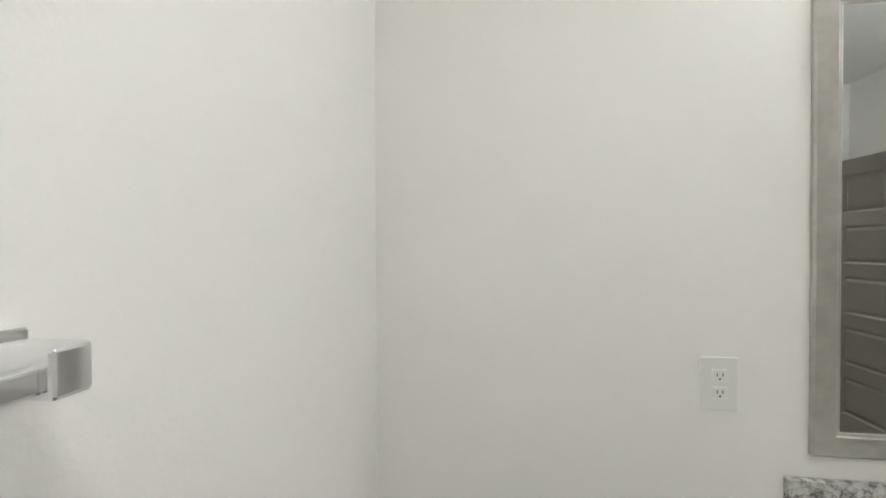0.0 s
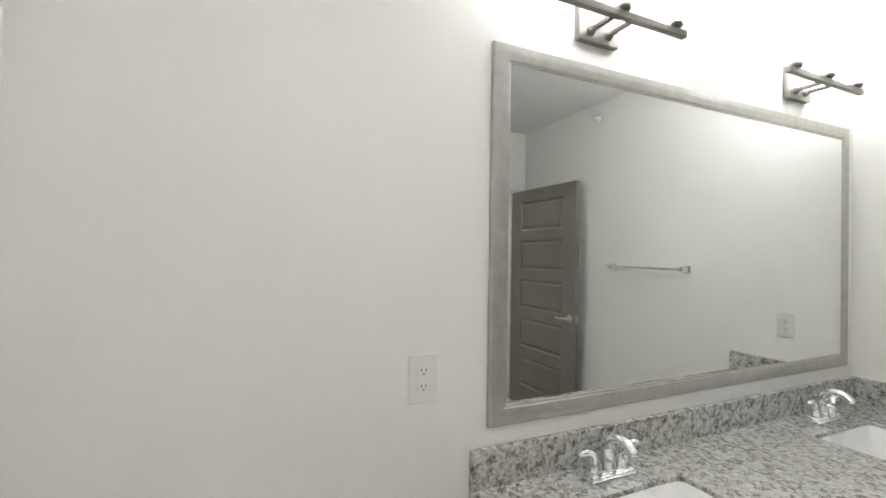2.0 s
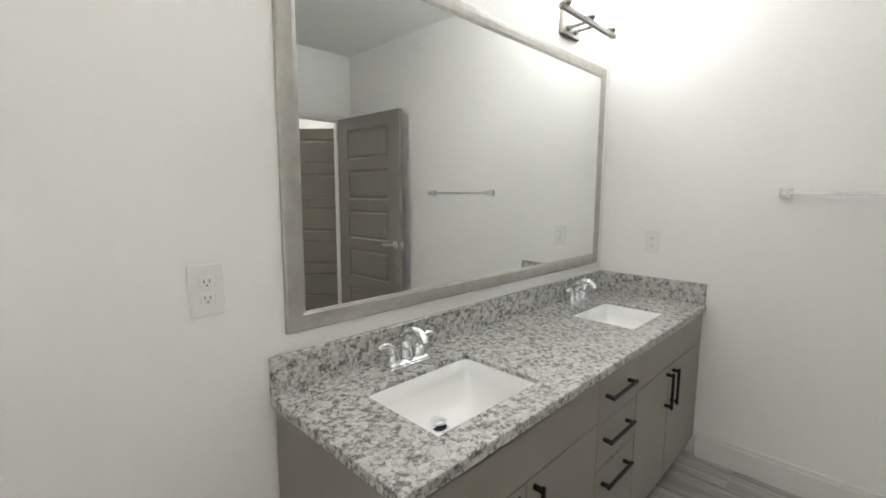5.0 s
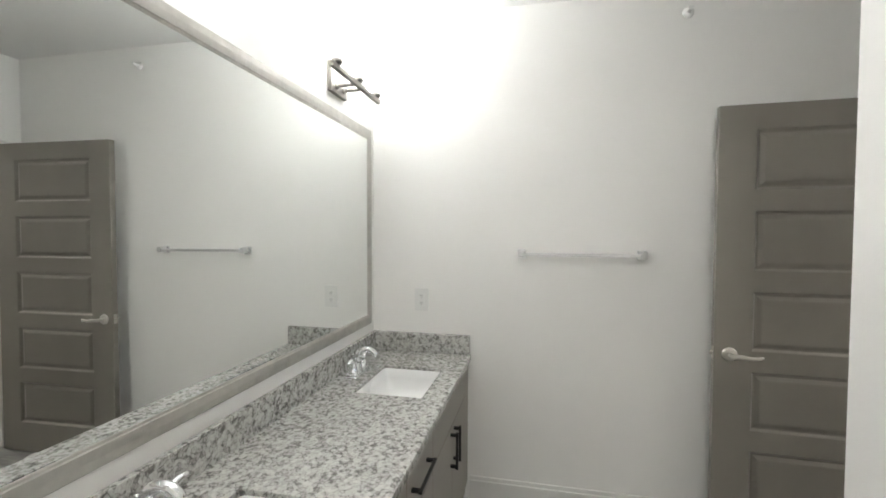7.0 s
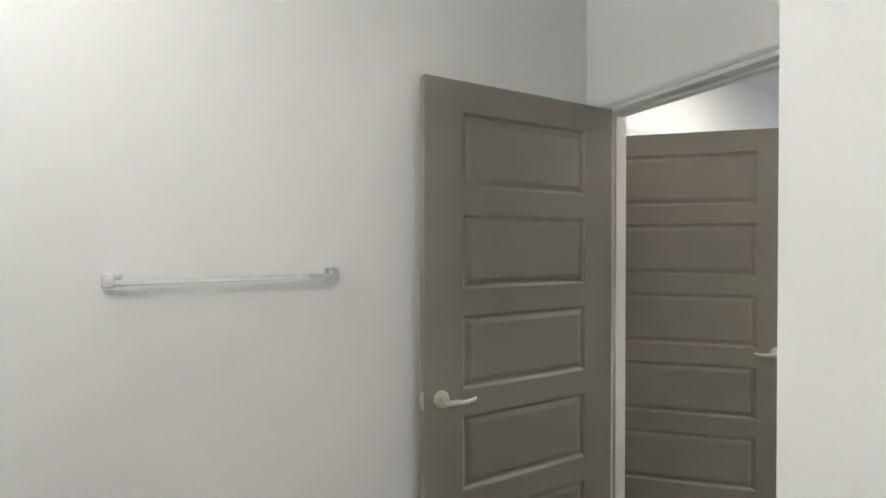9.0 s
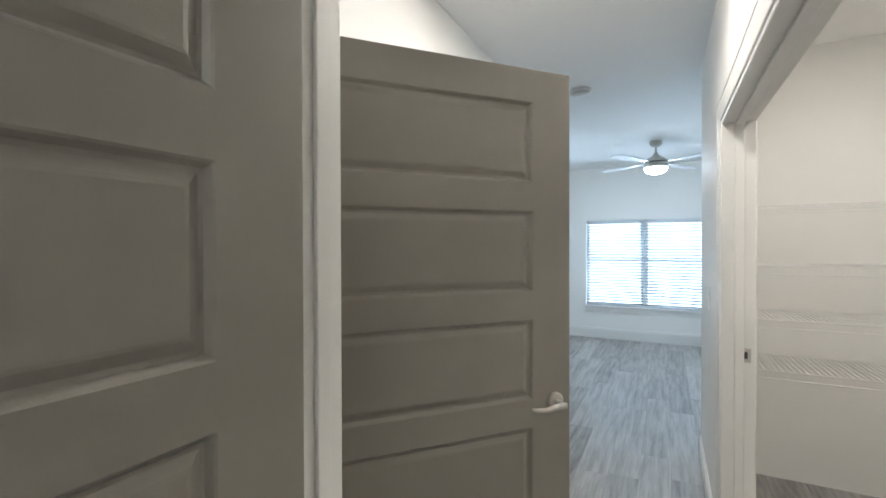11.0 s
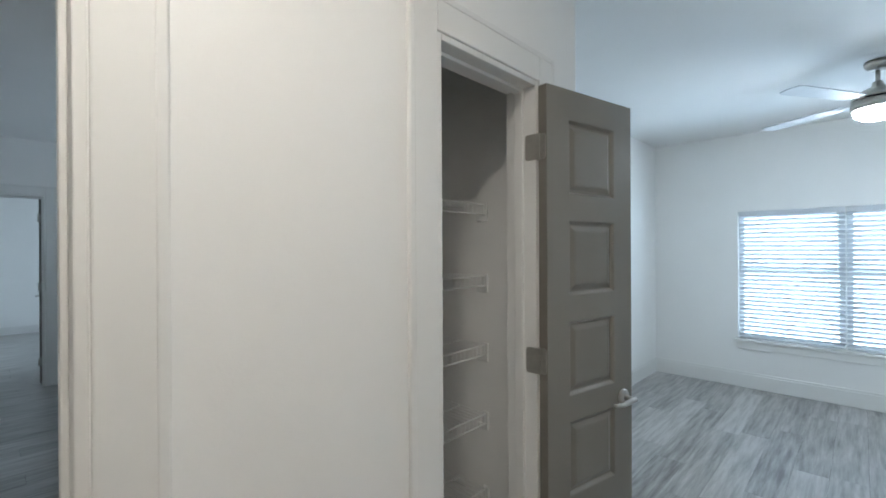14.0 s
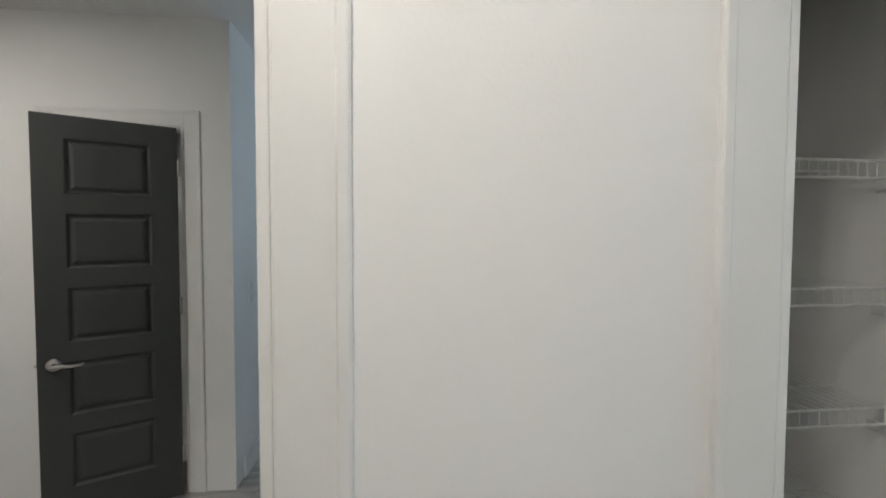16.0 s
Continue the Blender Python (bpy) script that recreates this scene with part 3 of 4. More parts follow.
def sink(a, b):
    root = thing("sink", "white rectangular undermount porcelain sink with a chrome drain", "sink", "vanity sinks")
    cx, cy = (a + b) / 2, (SY0 + SY1) / 2
    hw, hd = (b - a) / 2, (SY1 - SY0) / 2
    bm = bmesh.new()
    rings = []
    n = 40
    for inset, z, rnd in ((-0.012, 0.770, 0.02), (0.002, 0.770, 0.02), (0.002, 0.788, 0.02), (0.006, 0.788, 0.02), (0.010, 0.745, 0.03), (0.022, 0.70, 0.05), (0.06, 0.665, 0.07), (0.12, 0.655, 0.06), (0.128, 0.653, 0.025)):
        w, d = hw - inset, hd - inset
        ring = []
        for k in range(n):
            q = 2 * math.pi * k / n + 0.0001
            c, s = math.cos(q), math.sin(q)
            p = 2 / (14 if rnd < 0.035 else 7 if rnd < 0.06 else 4)
            ring.append(bm.verts.new((cx + w * math.copysign(abs(c) ** p, c), cy + d * math.copysign(abs(s) ** p, s), z)))
        rings.append(ring)
    for r0, r1 in zip(rings, rings[1:]):
        for k in range(n):
            bm.faces.new((r0[k], r0[(k + 1) % n], r1[(k + 1) % n], r1[k]))
    bm.faces.new(rings[-1])
    bmesh.ops.recalc_face_normals(bm, faces=bm.faces[:])
    for f in bm.faces:
        f.normal_flip() if f.normal.z < 0 else None
    part("basin", bm, PORCELAIN, root, smooth=True)
    bm = bm_lathe(bmesh.new(), cx - 0.005, cy + 0.06, [(0.033, 0.653), (0.033, 0.657), (0.026, 0.659)])
    ring = part("drain_flange", bm, CHROME, root, "chrome drain flange", True)
    bm = bm_lathe(bmesh.new(), cx - 0.005, cy + 0.06, [(0.008, 0.660), (0.008, 0.672), (0.024, 0.673), (0.025, 0.678), (0.018, 0.682), (0.002, 0.683)])
    part("drain_opening", bm_lathe(bmesh.new(), cx - 0.005, cy + 0.06, [(0.025, 0.6592), (0.025, 0.6604), (0.004, 0.6604)]), SLOT, ring, "dark drain opening")
    part("drain_stopper", bm, CHROME, ring, "domed chrome stopper", True)


for a, b in SINKS:
    sink(a, b)


def faucet(x):
    root = thing("faucet", "polished chrome two-handle faucet on the granite counter", "faucet", "vanity faucets")
    y, z = -0.098, 0.8025
    bm = bm_box(bmesh.new(), x - 0.082, x + 0.082, y - 0.029, y + 0.029, z, z + 0.012, 0.005, 3)
    bm_box(bm, x - 0.076, x + 0.076, y - 0.025, y + 0.025, z + 0.010, z + 0.024, 0.008, 3)
    part("base_plate", bm, CHROME, root, smooth=True)
    bm = bmesh.new()
    arc, radii = [(x, y, z + 0.015), (x, y + 0.002, z + 0.03), (x, y + 0.003, z + 0.055)], [0.026, 0.022, 0.019]
    for k in range(1, 13):
        q = math.radians(12.5 * k)
        arc.append((x, y - 0.048 + 0.051 * math.cos(q), z + 0.068 + 0.052 * math.sin(q)))
        radii.append(0.017 - 0.0004 * k)
    bm_tube(bm, arc, 0.014, 18, radii)
    part("spout", bm, CHROME, root, smooth=True)
    for s in (-1, 1):
        bm = bmesh.new()
        hx = x + s * 0.052
        bm_tube(bm, [(hx, y, z + 0.017), (hx, y, z + 0.030), (hx + s * 0.001, y, z + 0.050), (hx + s * 0.006, y, z + 0.066), (hx + s * 0.016, y - 0.002, z + 0.077),
                     (hx + s * 0.032, y - 0.004, z + 0.083), (hx + s * 0.050, y - 0.006, z + 0.084), (hx + s * 0.062, y - 0.007, z + 0.082)], 0.012, 16,
                [0.0235, 0.021, 0.0165, 0.0135, 0.0115, 0.0095, 0.008, 0.0045])
        part("handle", bm, CHROME, root, smooth=True)
    bm = bmesh.new()
    bm_tube(bm, [(x, y + 0.022, z + 0.018), (x, y + 0.022, z + 0.085), (x, y + 0.022, z + 0.086), (x, y + 0.022, z + 0.094)], 0.003, 10, [0.0025, 0.0025, 0.005, 0.004])
    part("lift_rod", bm, CHROME, root, smooth=True)


faucet(1.540)
faucet(2.650)


def mirror():
    x0, x1, z0, z1, fw = 1.192, 3.036, 0.960, 2.018, 0.058
    root = thing("wall_mirror", "large wall mirror in a brushed champagne metal frame", "mirror")
    for nm, a, b, c, d in (("stile", x0, x0 + fw, z0, z1), ("stile", x1 - fw, x1, z0, z1), ("rail", x0, x1, z0, z0 + fw), ("rail", x0, x1, z1 - fw, z1)):
        bm = bmesh.new()
        vert = nm == "stile"
        prof = ((0.0, -0.002), (0.0, -0.012), (0.004, -0.0165), (0.024, -0.0175), (0.046, -0.0165), (0.049, -0.014), (0.054, -0.0135), (0.057, -0.0115))
        flip = (a > x0) if vert else (c > z0)
        rows = []
        for u, y in prof:
            pts = []
            for end in (0, 1):
                if vert:
                    x = (b - u) if flip else (a + u)
                    pts.append((x, y, z0 + u if end == 0 else z1 - u))
                else:
                    z = (d - u) if flip else (c + u)
                    pts.append((x0 + u if end == 0 else x1 - u, y, z))
            rows.append([bm.verts.new(p) for p in pts])
        for r0, r1 in zip(rows, rows[1:]):
            bm.faces.new((r0[0], r0[1], r1[1], r1[0]))
        bmesh.ops.recalc_face_normals(bm, faces=bm.faces[:])
        part(nm, bm, FRAME, root, "brushed champagne frame member")
    box("glass", x0 + fw - 0.006, x1 - fw + 0.006, -0.012, -0.004, z0 + fw - 0.006, z1 - fw + 0.006, MIRROR, root, "silvered mirror glass")


mirror()


def sconce(cx):
    root = thing("vanity_light", "three-light brushed nickel vanity light with lit glass shades", "wall lamp", "vanity lights")
    z = 2.125
    box("backplate", cx - 0.08, cx + 0.08, -0.022, -0.001, 2.083, 2.222, DARKNICKEL, root, bevel=0.003)
    for dx in (-0.035, 0.035):
        bm = bmesh.new()
        bm_tube(bm, [(cx + dx, -0.021, z - 0.012), (cx + dx, -0.030, z - 0.011), (cx + dx, -0.036, z - 0.010)], 0.015, 16, [0.015, 0.014, 0.009])
        bm_box(bm, cx + dx - 0.007, cx + dx + 0.007, -0.106, -0.03, z - 0.016, z - 0.003, 0.002, 1)
        part("arm", bm, DARKNICKEL, root)
    box("bar", cx - 0.260, cx + 0.260, -0.122, -0.102, z - 0.011, z + 0.011, DARKNICKEL, root, bevel=0.002)
    for dx in (-0.215, 0, 0.215):
        bm = bm_lathe(bmesh.new(), cx + dx, -0.112, [(0.018, z + 0.011), (0.024, z + 0.018), (0.024, z + 0.032)], 20)
        cup = part("socket_cup", bm, DARKNICKEL, root, smooth=True)
        bm = bm_lathe(bmesh.new(), cx + dx, -0.112, [(0.030, z + 0.033), (0.043, z + 0.040), (0.050, z + 0.10), (0.052, z + 0.165), (0.046, z + 0.168)], 24)
        part("shade", bm, SHADE, cup, "frosted glass shade, lit", True)
        part("bulb", bm_lathe(bmesh.new(), cx + dx, -0.112, [(0.046, z + 0.1685), (0.040, z + 0.174), (0.002, z + 0.177)], 24), BULB, cup, "glowing bulb top", True)


sconce(1.560)
sconce(2.634)


def towel_bar(x, side, y0, y1, z, label):
    """side: the way out from the wall along x."""
    root = thing("towel_bar", label, "towel bar", "towel bars")
    for y in (y0, y1):
        bm = bmesh.new()
        a, b = sorted((x + side * 0.0005, x + side * 0.010))
        bm_box(bm, a, b, y - 0.022, y + 0.022, z - 0.024, z + 0.024, 0.002, 1)
        a, b = sorted((x + side * 0.009, x + side * 0.068))
        bm_box(bm, a, b, y - 0.013, y + 0.013, z - 0.013, z + 0.019, 0.003, 2)
        part("post", bm, CHROME, root)
    a, b = sorted((x + side * 0.048, x + side * 0.062))
    box("bar", a, b, y1 + 0.012, y0 - 0.012, z - 0.008, z + 0.008, CHROME, root, bevel=0.002)


towel_bar(E, -1, -0.828, -1.417, 1.353, "square chrome towel bar on the bathroom wall")
towel_bar(W, 1, -0.850, -1.440, 1.358, "square chrome towel bar on the wall beside the vanity")


def wall_plate(m, kind, label, w=0.080, h=0.124):
    """A cover plate in its own xz plane, facing -y."""
    root = thing("light_switch" if kind != "outlet" else "wall_outlet", label, "light switch" if kind != "outlet" else "outlet")
    box("cover_plate", -w / 2, w / 2, -0.006, 0, -h / 2, h / 2, PLASTIC, root, bevel=0.002)
    if kind == "outlet":
        for s in (-1, 1):
            bm = bm_box(bmesh.new(), -0.017, 0.017, -0.008, -0.0055, s * 0.020 - 0.014, s * 0.020 + 0.014, 0.002, 1)
            face = part("receptacle", bm, PLASTIC, root)
            for dx in (-0.006, 0.006):
                box("slot", dx - 0.001, dx + 0.001, -0.0085, -0.0078, s * 0.020 - 0.002, s * 0.020 + 0.006, SLOT, face)
            box("ground_hole", -0.002, 0.002, -0.0085, -0.0078, s * 0.020 - 0.010, s * 0.020 - 0.006, SLOT, face)
    else:
        rock = box("rocker", -0.016, 0.016, -0.009, -0.0055, -0.033, 0.033, PLASTIC, root, bevel=0.002)
        box("toggle", -0.005, 0.005, -0.016, -0.0088, 0.002, 0.014, PLASTIC, rock, bevel=0.001)
    root.matrix_world = m
    return root


wall_plate(pose(1.003, 0, 1.112), "outlet", "white double outlet on the wall beside the mirror")
wall_plate(pose(E, -0.285, 1.094, 0, 0, -90), "outlet", "white double outlet above the granite side splash")
wall_plate(pose(HW, -4.92, 1.15, 0, 0, 90), "switch", "white light switch on the passage wall")
wall_plate(pose(5.62, LN, 1.10), "switch", "white light switch on the living room wall")
wall_plate(pose(5.80, LN, 1.13), "switch", "white wall control beside the utility door", 0.06, 0.11)
wall_plate(pose(7.2, LN, 0.33), "outlet", "white double outlet low on the living room wall")

spr = thing("sprinkler", "white sidewall sprinkler head high on the bathroom wall", "sprinkler")
bm = bmesh.new()
bm_tube(bm, [(E, -1.604, 2.52), (E - 0.008, -1.604, 2.52), (E - 0.014, -1.604, 2.52)], 0.04, 24, [0.026, 0.024, 0.014])
part("escutcheon", bm, PLASTIC, spr, smooth=True)
bm = bmesh.new()
bm_tube(bm, [(E - 0.013, -1.604, 2.52), (E - 0.045, -1.604, 2.52)], 0.009, 12)
bm_box(bm, E - 0.050, E - 0.046, -1.615, -1.593, 2.515, 2.530)
part("deflector", bm, PLASTIC, spr)

vent = thing("ceiling_vent", "white slatted air vent in the bathroom ceiling", "air vent")
for x0, x1, y0, y1 in ((1.86, 2.14, -1.28, -1.255), (1.86, 2.14, -1.025, -1.0), (1.86, 1.885, -1.255, -1.025), (2.115, 2.14, -1.255, -1.025)):
    box("frame", x0, x1, y0, y1, CE - 0.010, CE - 0.0005, PLASTIC, vent, bevel=0.002)
box("backing", 1.885, 2.115, -1.255, -1.025, CE - 0.003, CE - 0.001, SLOT, vent, "dark vent opening")
for i in range(9):
    bm = bm_box(bmesh.new(), -0.115, 0.115, -0.008, 0.008, -0.001, 0.001)
    o = part("slat", bm, PLASTIC, vent)
    o.matrix_world = pose(2.0, -1.24 + i * 0.025, CE - 0.008, 28)

# shower tiles on the partition's west face
box("edge_trim", 1.676, 1.6895, -1.650, -1.637, 0.02, 2.45, TRIM, setting(new("shower_tile_edge"), "white edge trim of the tiled shower wall", "trim"))
grout = setting(box("shower_wall_tiling", 1.682, 1.6895, S + 0.002, -1.651, 0.01, 2.45, GROUT), "white marble-look shower tiles with thin grout joints", "tiled wall")
for iz in range(8):
    z0 = 0.075 + 0.305 * iz
    for iy in range(2):
        y1 = -1.652 - 0.475 * iy
        box("tile", 1.674, 1.682, max(y1 - 0.473, S + 0.003), y1, z0 + 0.0015, z0 + 0.3035, MARBLE, grout, bevel=0.001)

# ---- closets: wire shelves ----


def wire_shelf(m, length, depth, label):
    """Origin at the front edge's end; runs along +x, the depth goes to +y."""
    root = tagged(new("wire_shelf"), label, "wire shelf", "wire shelves")
    for nm, y, z in (("front_rod", 0, 0), ("front_rod", 0, -0.042), ("back_rod", depth, 0), ("middle_rod", depth * 0.5, -0.004)):
        part(nm, bm_tube(bmesh.new(), [(0, y, z), (length, y, z)], 0.0032, 8), WIRE, root)
    n = int(length / 0.026)
    me = None
    for i in range(n):
        x = 0.013 + i * length / n
        if me is None:
            bm = bmesh.new()
            bm_tube(bm, [(0, 0, -0.042), (0, 0, 0.003), (0, depth, 0.003)], 0.0017, 6)
            me = part("wire", bm, WIRE, root)
            me.location = (x, 0, 0)
        else:
            o = new("wire", me.data)
            o.parent = root
            o.location = (x, 0, 0)
    for x in (0.004, length - 0.004):
        box("end_clip", x - 0.006, x + 0.006, -0.012, 0.016, -0.048, 0.008, PLASTIC, root, bevel=0.002)
        bm = bmesh.new()
        bm_box(bm, x - 0.004, x + 0.004, -0.012, 0.050, -0.072, -0.046, 0.002, 1)
        bm_tube(bm, [(x - 0.006, 0.030, -0.060), (x + 0.006, 0.030, -0.060)], 0.006, 10)
        part("end_bracket", bm, PLASTIC, root, "white plastic wall bracket")
    root.matrix_world = m
    return root


for z in (1.655, 1.345, 1.045, 0.745, 0.42):
    wire_shelf(pose(3.765, -4.402, z, 0, 0, -90), 0.806, 0.31, "white wire shelf fixed across the linen closet")
for z in (1.66, 1.33, 1.04, 0.765):
    wire_shelf(pose(2.048, -4.945, z, 0, 0, 180), 1.37, 0.42, "white wire shelf along the walk-in closet wall")

# ---- passage and bedroom ----


def disc_light(x, y, label, diffuser=DISC):
    lamp = thing("ceiling_disc_light", label, "ceiling lamp", "ceiling disc lights")
    part("trim_ring", bm_lathe(bmesh.new(), x, y, [(0.105, CE - 0.0005), (0.105, CE - 0.014), (0.088, CE - 0.022), (0.086, CE - 0.012)]), PLASTIC, lamp, smooth=True)
    part("diffuser", bm_lathe(bmesh.new(), x, y, [(0.086, CE - 0.016), (0.07, CE - 0.022), (0.002, CE - 0.024)]), diffuser, lamp, "glowing diffuser", True)


disc_light(2.70, -3.68, "round flush white ceiling light in the passage, switched on")
# Unseen fill lamp, added to lift the bathroom's lower walls.
disc_light(0.95, -1.35, "unseen round flush white ceiling light added to brighten the bathroom, switched on", BATH_ADDED_DISC)
disc_light(1.35, -4.1, "round flush white ceiling light in the walk-in closet, switched on")
# Unseen lamp, added to give the entry wall its warm light.
disc_light(4.2, -1.8, "unseen round flush white ceiling light added by the front door, switched on")

smoke = thing("smoke_detector", "round white smoke detector on the ceiling", "smoke detector")
part("base", bm_lathe(bmesh.new(), 3.0, -5.5, [(0.080, CE - 0.0005), (0.080, CE - 0.012), (0.076, CE - 0.014)]), PLASTIC, smooth=True, parent=smoke)
part("cover", bm_lathe(bmesh.new(), 3.0, -5.5, [(0.072, CE - 0.013), (0.069, CE - 0.030), (0.050, CE - 0.040), (0.002, CE - 0.042)]), PLASTIC, smooth=True, parent=smoke)


def fan(x, y):
    root = thing("ceiling_fan", "four-blade ceiling fan with nickel motor and lit bowl light", "ceiling fan")
    part("canopy", bm_lathe(bmesh.new(), x, y, [(0.066, CE - 0.0005), (0.066, CE - 0.025), (0.045, CE - 0.055), (0.02, CE - 0.06)]), NICKEL, root, smooth=True)
    part("downrod", bm_tube(bmesh.new(), [(x, y, CE - 0.055), (x, y, CE - 0.155)], 0.012, 14), NICKEL, root, smooth=True)
    part("motor_housing", bm_lathe(bmesh.new(), x, y, [(0.022, CE - 0.13), (0.034, CE - 0.16), (0.08, CE - 0.185), (0.122, CE - 0.215), (0.128, CE - 0.235)]), NICKEL, root, smooth=True)
    part("motor_band", bm_lathe(bmesh.new(), x, y, [(0.118, CE - 0.2355), (0.118, CE - 0.246)]), SLOT, root)
    part("light_fitter", bm_lathe(bmesh.new(), x, y, [(0.128, CE - 0.2465), (0.130, CE - 0.300), (0.124, CE - 0.305)]), NICKEL, root, smooth=True)
    part("light_bowl", bm_lathe(bmesh.new(), x, y, [(0.120, CE - 0.3055), (0.112, CE - 0.335), (0.08, CE - 0.360), (0.03, CE - 0.372), (0.002, CE - 0.373)]), FANLIGHT, root, "glowing frosted bowl", True)
    for ang in (58, 148, 238, 328):
        bm = bmesh.new()
        outline = [(0.17, -0.045), (0.30, -0.055), (0.70, -0.066), (0.732, -0.05), (0.74, 0.0), (0.725, 0.055), (0.68, 0.066), (0.30, 0.055), (0.17, 0.045)]
        top = [bm.verts.new((a, b, 0.003)) for a, b in outline]
        bot = [bm.verts.new((a, b, -0.003)) for a, b in outline]
        bm.faces.new(top)
        bm.faces.new(bot[::-1])
        for k in range(len(top)):
            bm.faces.new((top[k], bot[k], bot[(k + 1) % len(top)], top[(k + 1) % len(top)]))
        blade = part("blade", bm, BLADE, root)
        blade.matrix_world = pose(x, y, CE - 0.242, 0, 0, ang) @ pose(0, 0, 0, 3)
        bm = bm_box(bmesh.new(), 0.10, 0.22, -0.018, 0.018, -0.006, -0.002, 0.001, 1)
        part("blade_iron", bm, NICKEL, blade)


fan(2.515, -7.62)


def window(name, x0, x1, z0, z1, y):
    root = setting(new(name), "white twin single-hung window with a centre mullion and sill", "window")
    mid, zm = (x0 + x1) / 2, z0 + 0.53 * (z1 - z0)
    f = 0.045
    for a, b, c, d in ((x0, x0 + f, z0, z1), (x1 - f, x1, z0, z1), (x0 + f, x1 - f, z1 - f, z1), (x0 + f, x1 - f, z0, z0 + f), (mid - 0.05, mid + 0.05, z0 + f, z1 - f)):
        box("window_frame", a, b, y - 0.14, y - 0.07, c, d, TRIM, root, bevel=0.003)
    for a, b in ((x0 + f, mid - 0.05), (mid + 0.05, x1 - f)):
        box("meeting_rail", a, b, y - 0.125, y - 0.085, zm - 0.022, zm + 0.022, TRIM, root, bevel=0.003)
        for c, d in ((z0 + f, zm - 0.022), (zm + 0.022, z1 - f)):
            p = box("pane", a, b, y - 0.107, y - 0.103, c, d, GLASS, root)
            p.visible_shadow = False
    box("window_sill", x0 - 0.03, x1 + 0.03, y - 0.069, y + 0.03, z0 - 0.028, z0 - 0.001, TRIM, root, bevel=0.004)
    box("apron", x0 - 0.01, x1 + 0.01, y, y + 0.012, z0 - 0.10, z0 - 0.0285, TRIM, root, bevel=0.002)
    return root


window("window_1", WX0, WX1, WZ0, WZ1, BS)


def blind(x0, x1, z0, z1, y):
    root = thing("window_blind", "white two-inch slat blind, lowered with open slats", "window blind", "window blinds")
    box("headrail", x0, x1, y - 0.055, y - 0.004, z1 - 0.055, z1 - 0.002, SLAT, root, bevel=0.003)
    box("bottom_rail", x0, x1, y - 0.052, y - 0.006, z0 + 0.004, z0 + 0.022, SLAT, root, bevel=0.003)
    n = int((z1 - z0 - 0.09) / 0.042)
    first = None
    for i in range(n):
        z = z0 + 0.045 + i * (z1 - z0 - 0.10) / (n - 1)
        if first is None:
            first = part("slat", bm_box(bmesh.new(), x0, x1, -0.024, 0.024, -0.0015, 0.0015), SLAT, root)
            o = first
        else:
            o = new("slat", first.data)
            o.parent = root
        o.matrix_world = pose(0, y - 0.030, z, 43)
    for x in (x0 + 0.12, x1 - 0.12):
        part("ladder_cord", bm_tube(bmesh.new(), [(x, y - 0.005, z0 + 0.02), (x, y - 0.005, z1 - 0.05)], 0.0012, 6), SLAT, root)
    part("tilt_wand", bm_tube(bmesh.new(), [(x0 + 0.05, y + 0.004, z1 - 0.05), (x0 + 0.05, y + 0.006, z1 - 0.62)], 0.004, 8), PLASTIC, root)


MX = (WX0 + WX1) / 2
blind(WX0 + 0.008, MX - 0.005, WZ0, WZ1, BS)
blind(MX + 0.005, WX1 - 0.008, WZ0, WZ1, BS)

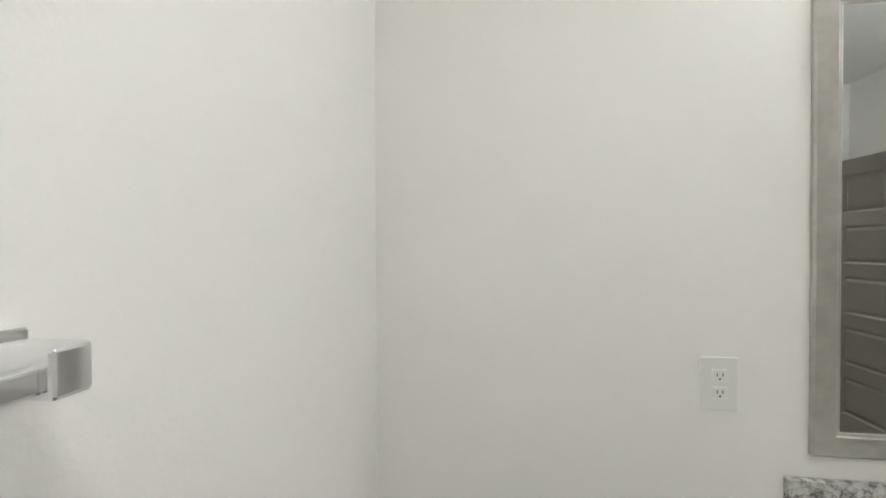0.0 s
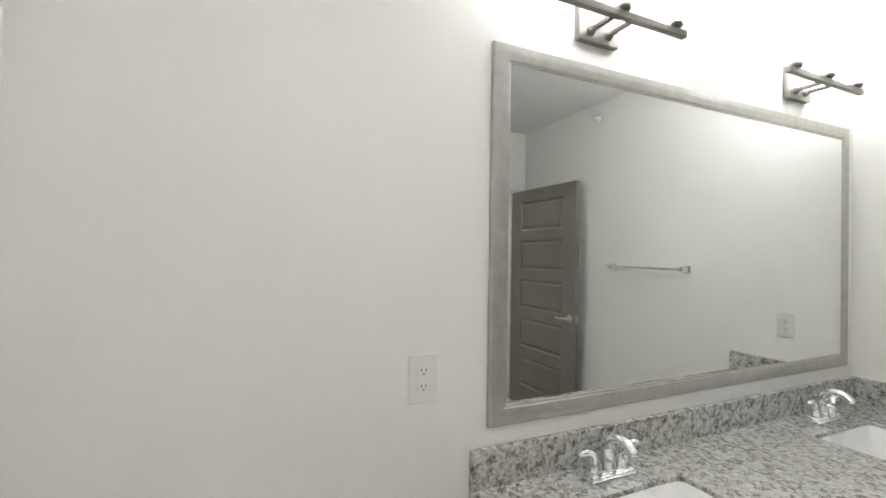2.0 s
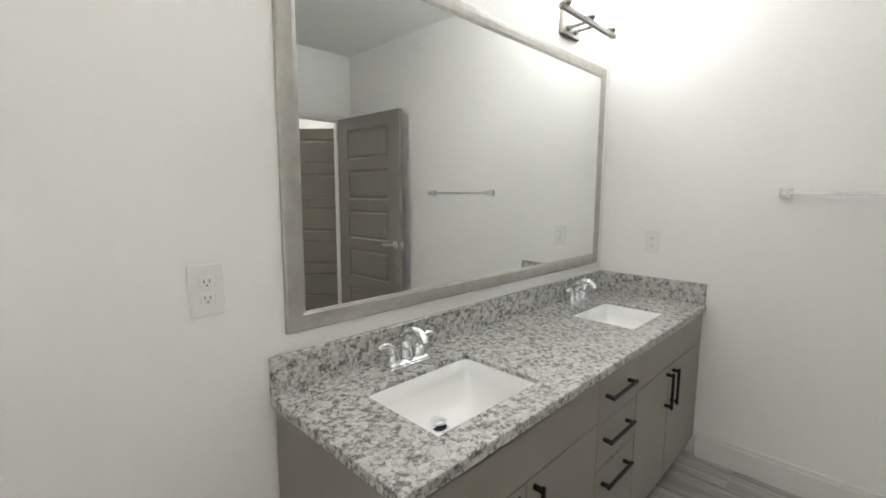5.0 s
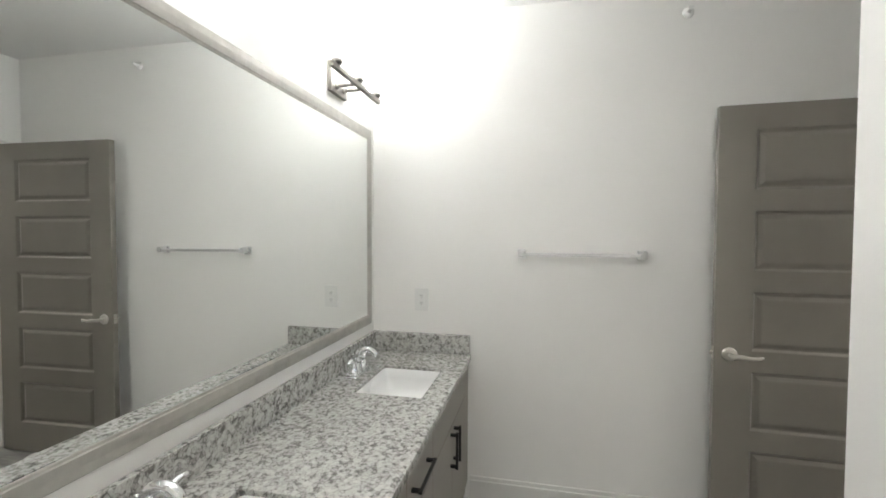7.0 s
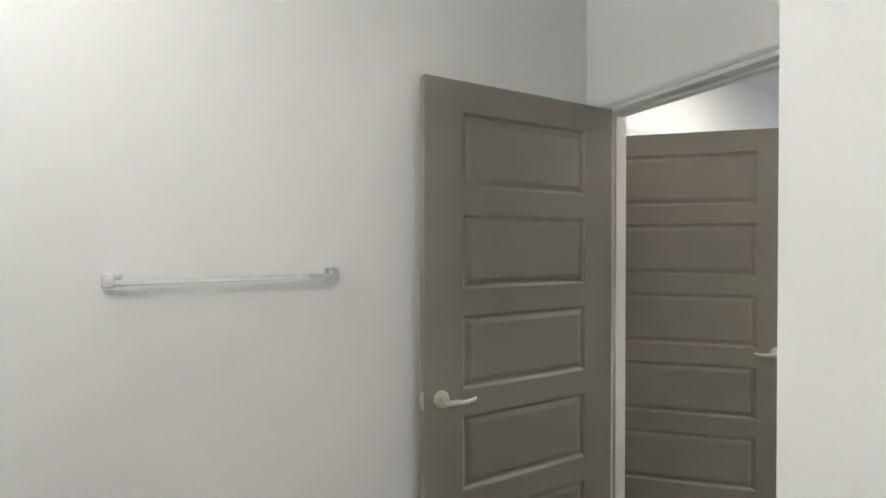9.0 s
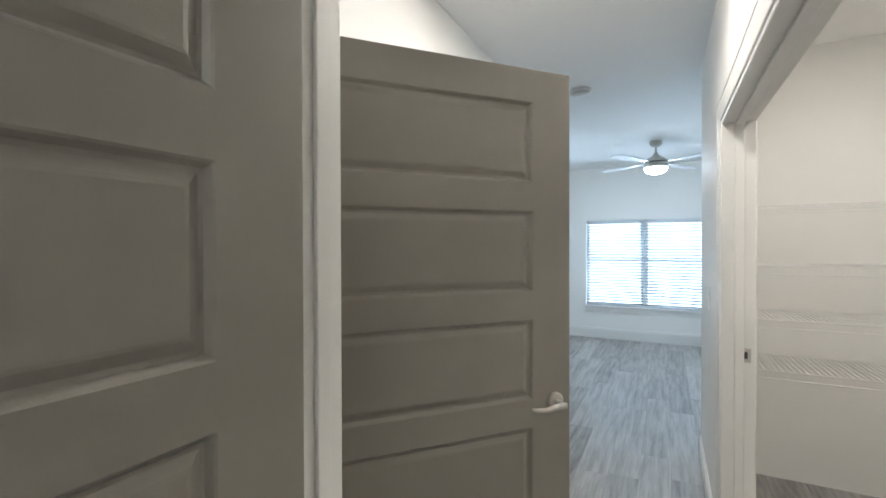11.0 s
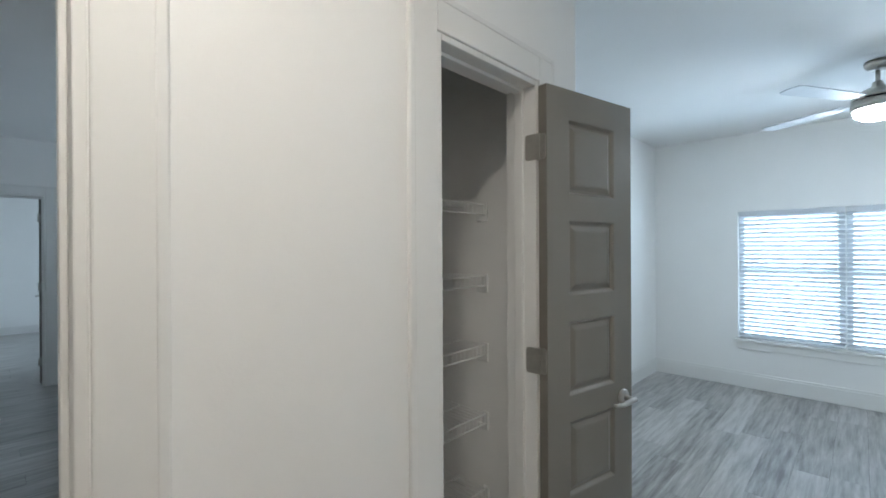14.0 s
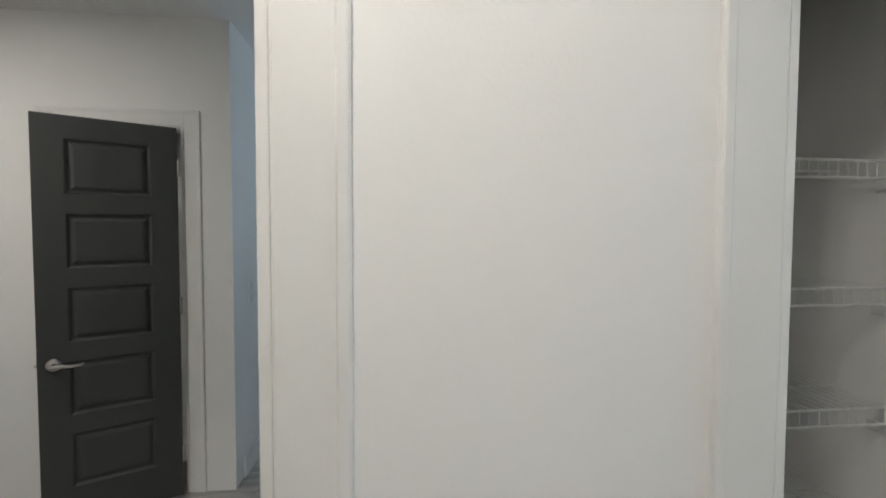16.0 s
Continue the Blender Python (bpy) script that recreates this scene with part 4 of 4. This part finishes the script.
# ---- living room, seen past the bedroom door ----
# Window and blinds out of view, added as a source for the living room.
window("window_2_unseen", 6.37, 8.03, WZ0, WZ1, -7.0)
blind(6.378, 7.195, WZ0, WZ1, -7.0)
blind(7.205, 8.022, WZ0, WZ1, -7.0)
# Unseen far room window, added where its daylight lamp shines in.
window("window_3_unseen", 10.47, 12.13, WZ0, WZ1, FS)

louver = thing("louver_door", "dark grey louvred utility door standing behind the doorway", "door")
box("stile", 5.99, 6.09, -2.875, -2.84, 0.01, 2.03, DOOR, louver)
box("stile", 6.64, 6.74, -2.875, -2.84, 0.01, 2.03, DOOR, louver)
for z0, z1 in ((1.92, 2.03), (0.95, 1.07), (0.01, 0.2)):
    box("rail", 6.09, 6.64, -2.875, -2.84, z0, z1, DOOR, louver)
box("panel", 6.09, 6.64, -2.863, -2.852, 0.2, 0.95, DOOR, louver)
first = None
for i in range(24):
    if first is None:
        first = part("slat", bm_box(bmesh.new(), 6.09, 6.64, -0.019, 0.019, -0.003, 0.003), DOOR, louver)
        o = first
    else:
        o = new("slat", first.data)
        o.parent = louver
    o.matrix_world = pose(0, -2.8575, 1.09 + i * 0.035, 40)

# ---- floor planks, last ----
PW, PL = 0.180, 1.22
rng = random.Random(5)
me = part("plank", bm_box(bmesh.new(), -PW / 2 + 0.0006, PW / 2 - 0.0006, -PL / 2 + 0.0006, PL / 2 - 0.0006, -0.005, 0.0), PLANK, floor)
mesh = me.data
bpy.data.objects.remove(me)
rest = bmesh.new()
x = W - 0.05
while x < FE + 0.05:
    top = 0.1 if x < E + 0.1 else (0.7 if x < LX + 0.1 else (-1.5 if x < 8 else FN))
    y_end = FS - 0.1 if x > FX + 0.1 else (-7.1 if x > BE + 0.1 else BS - 0.14)
    y = y_end + rng.uniform(-0.5, 0.5) * PL
    while y - PL / 2 < top:
        if x < 4.5 or (x < 7.5 and y > -4.2):
            o = new("plank", mesh)
            o.parent = floor
            y0, y1 = max(y - PL / 2, y_end), min(y + PL / 2, top)
            o.location, o.scale = (x, (y0 + y1) / 2, 0), (1, (y1 - y0) / PL, 1)
        else:
            bm_box(rest, x - PW / 2 + 0.001, x + PW / 2 - 0.001, max(y - PL / 2, y_end) + 0.001, min(y + PL / 2, top) - 0.001, -0.005, 0)
        y += PL
    x += PW
far = part("far_planks", rest, PLANK, floor)
far["kind"] = "stuff"
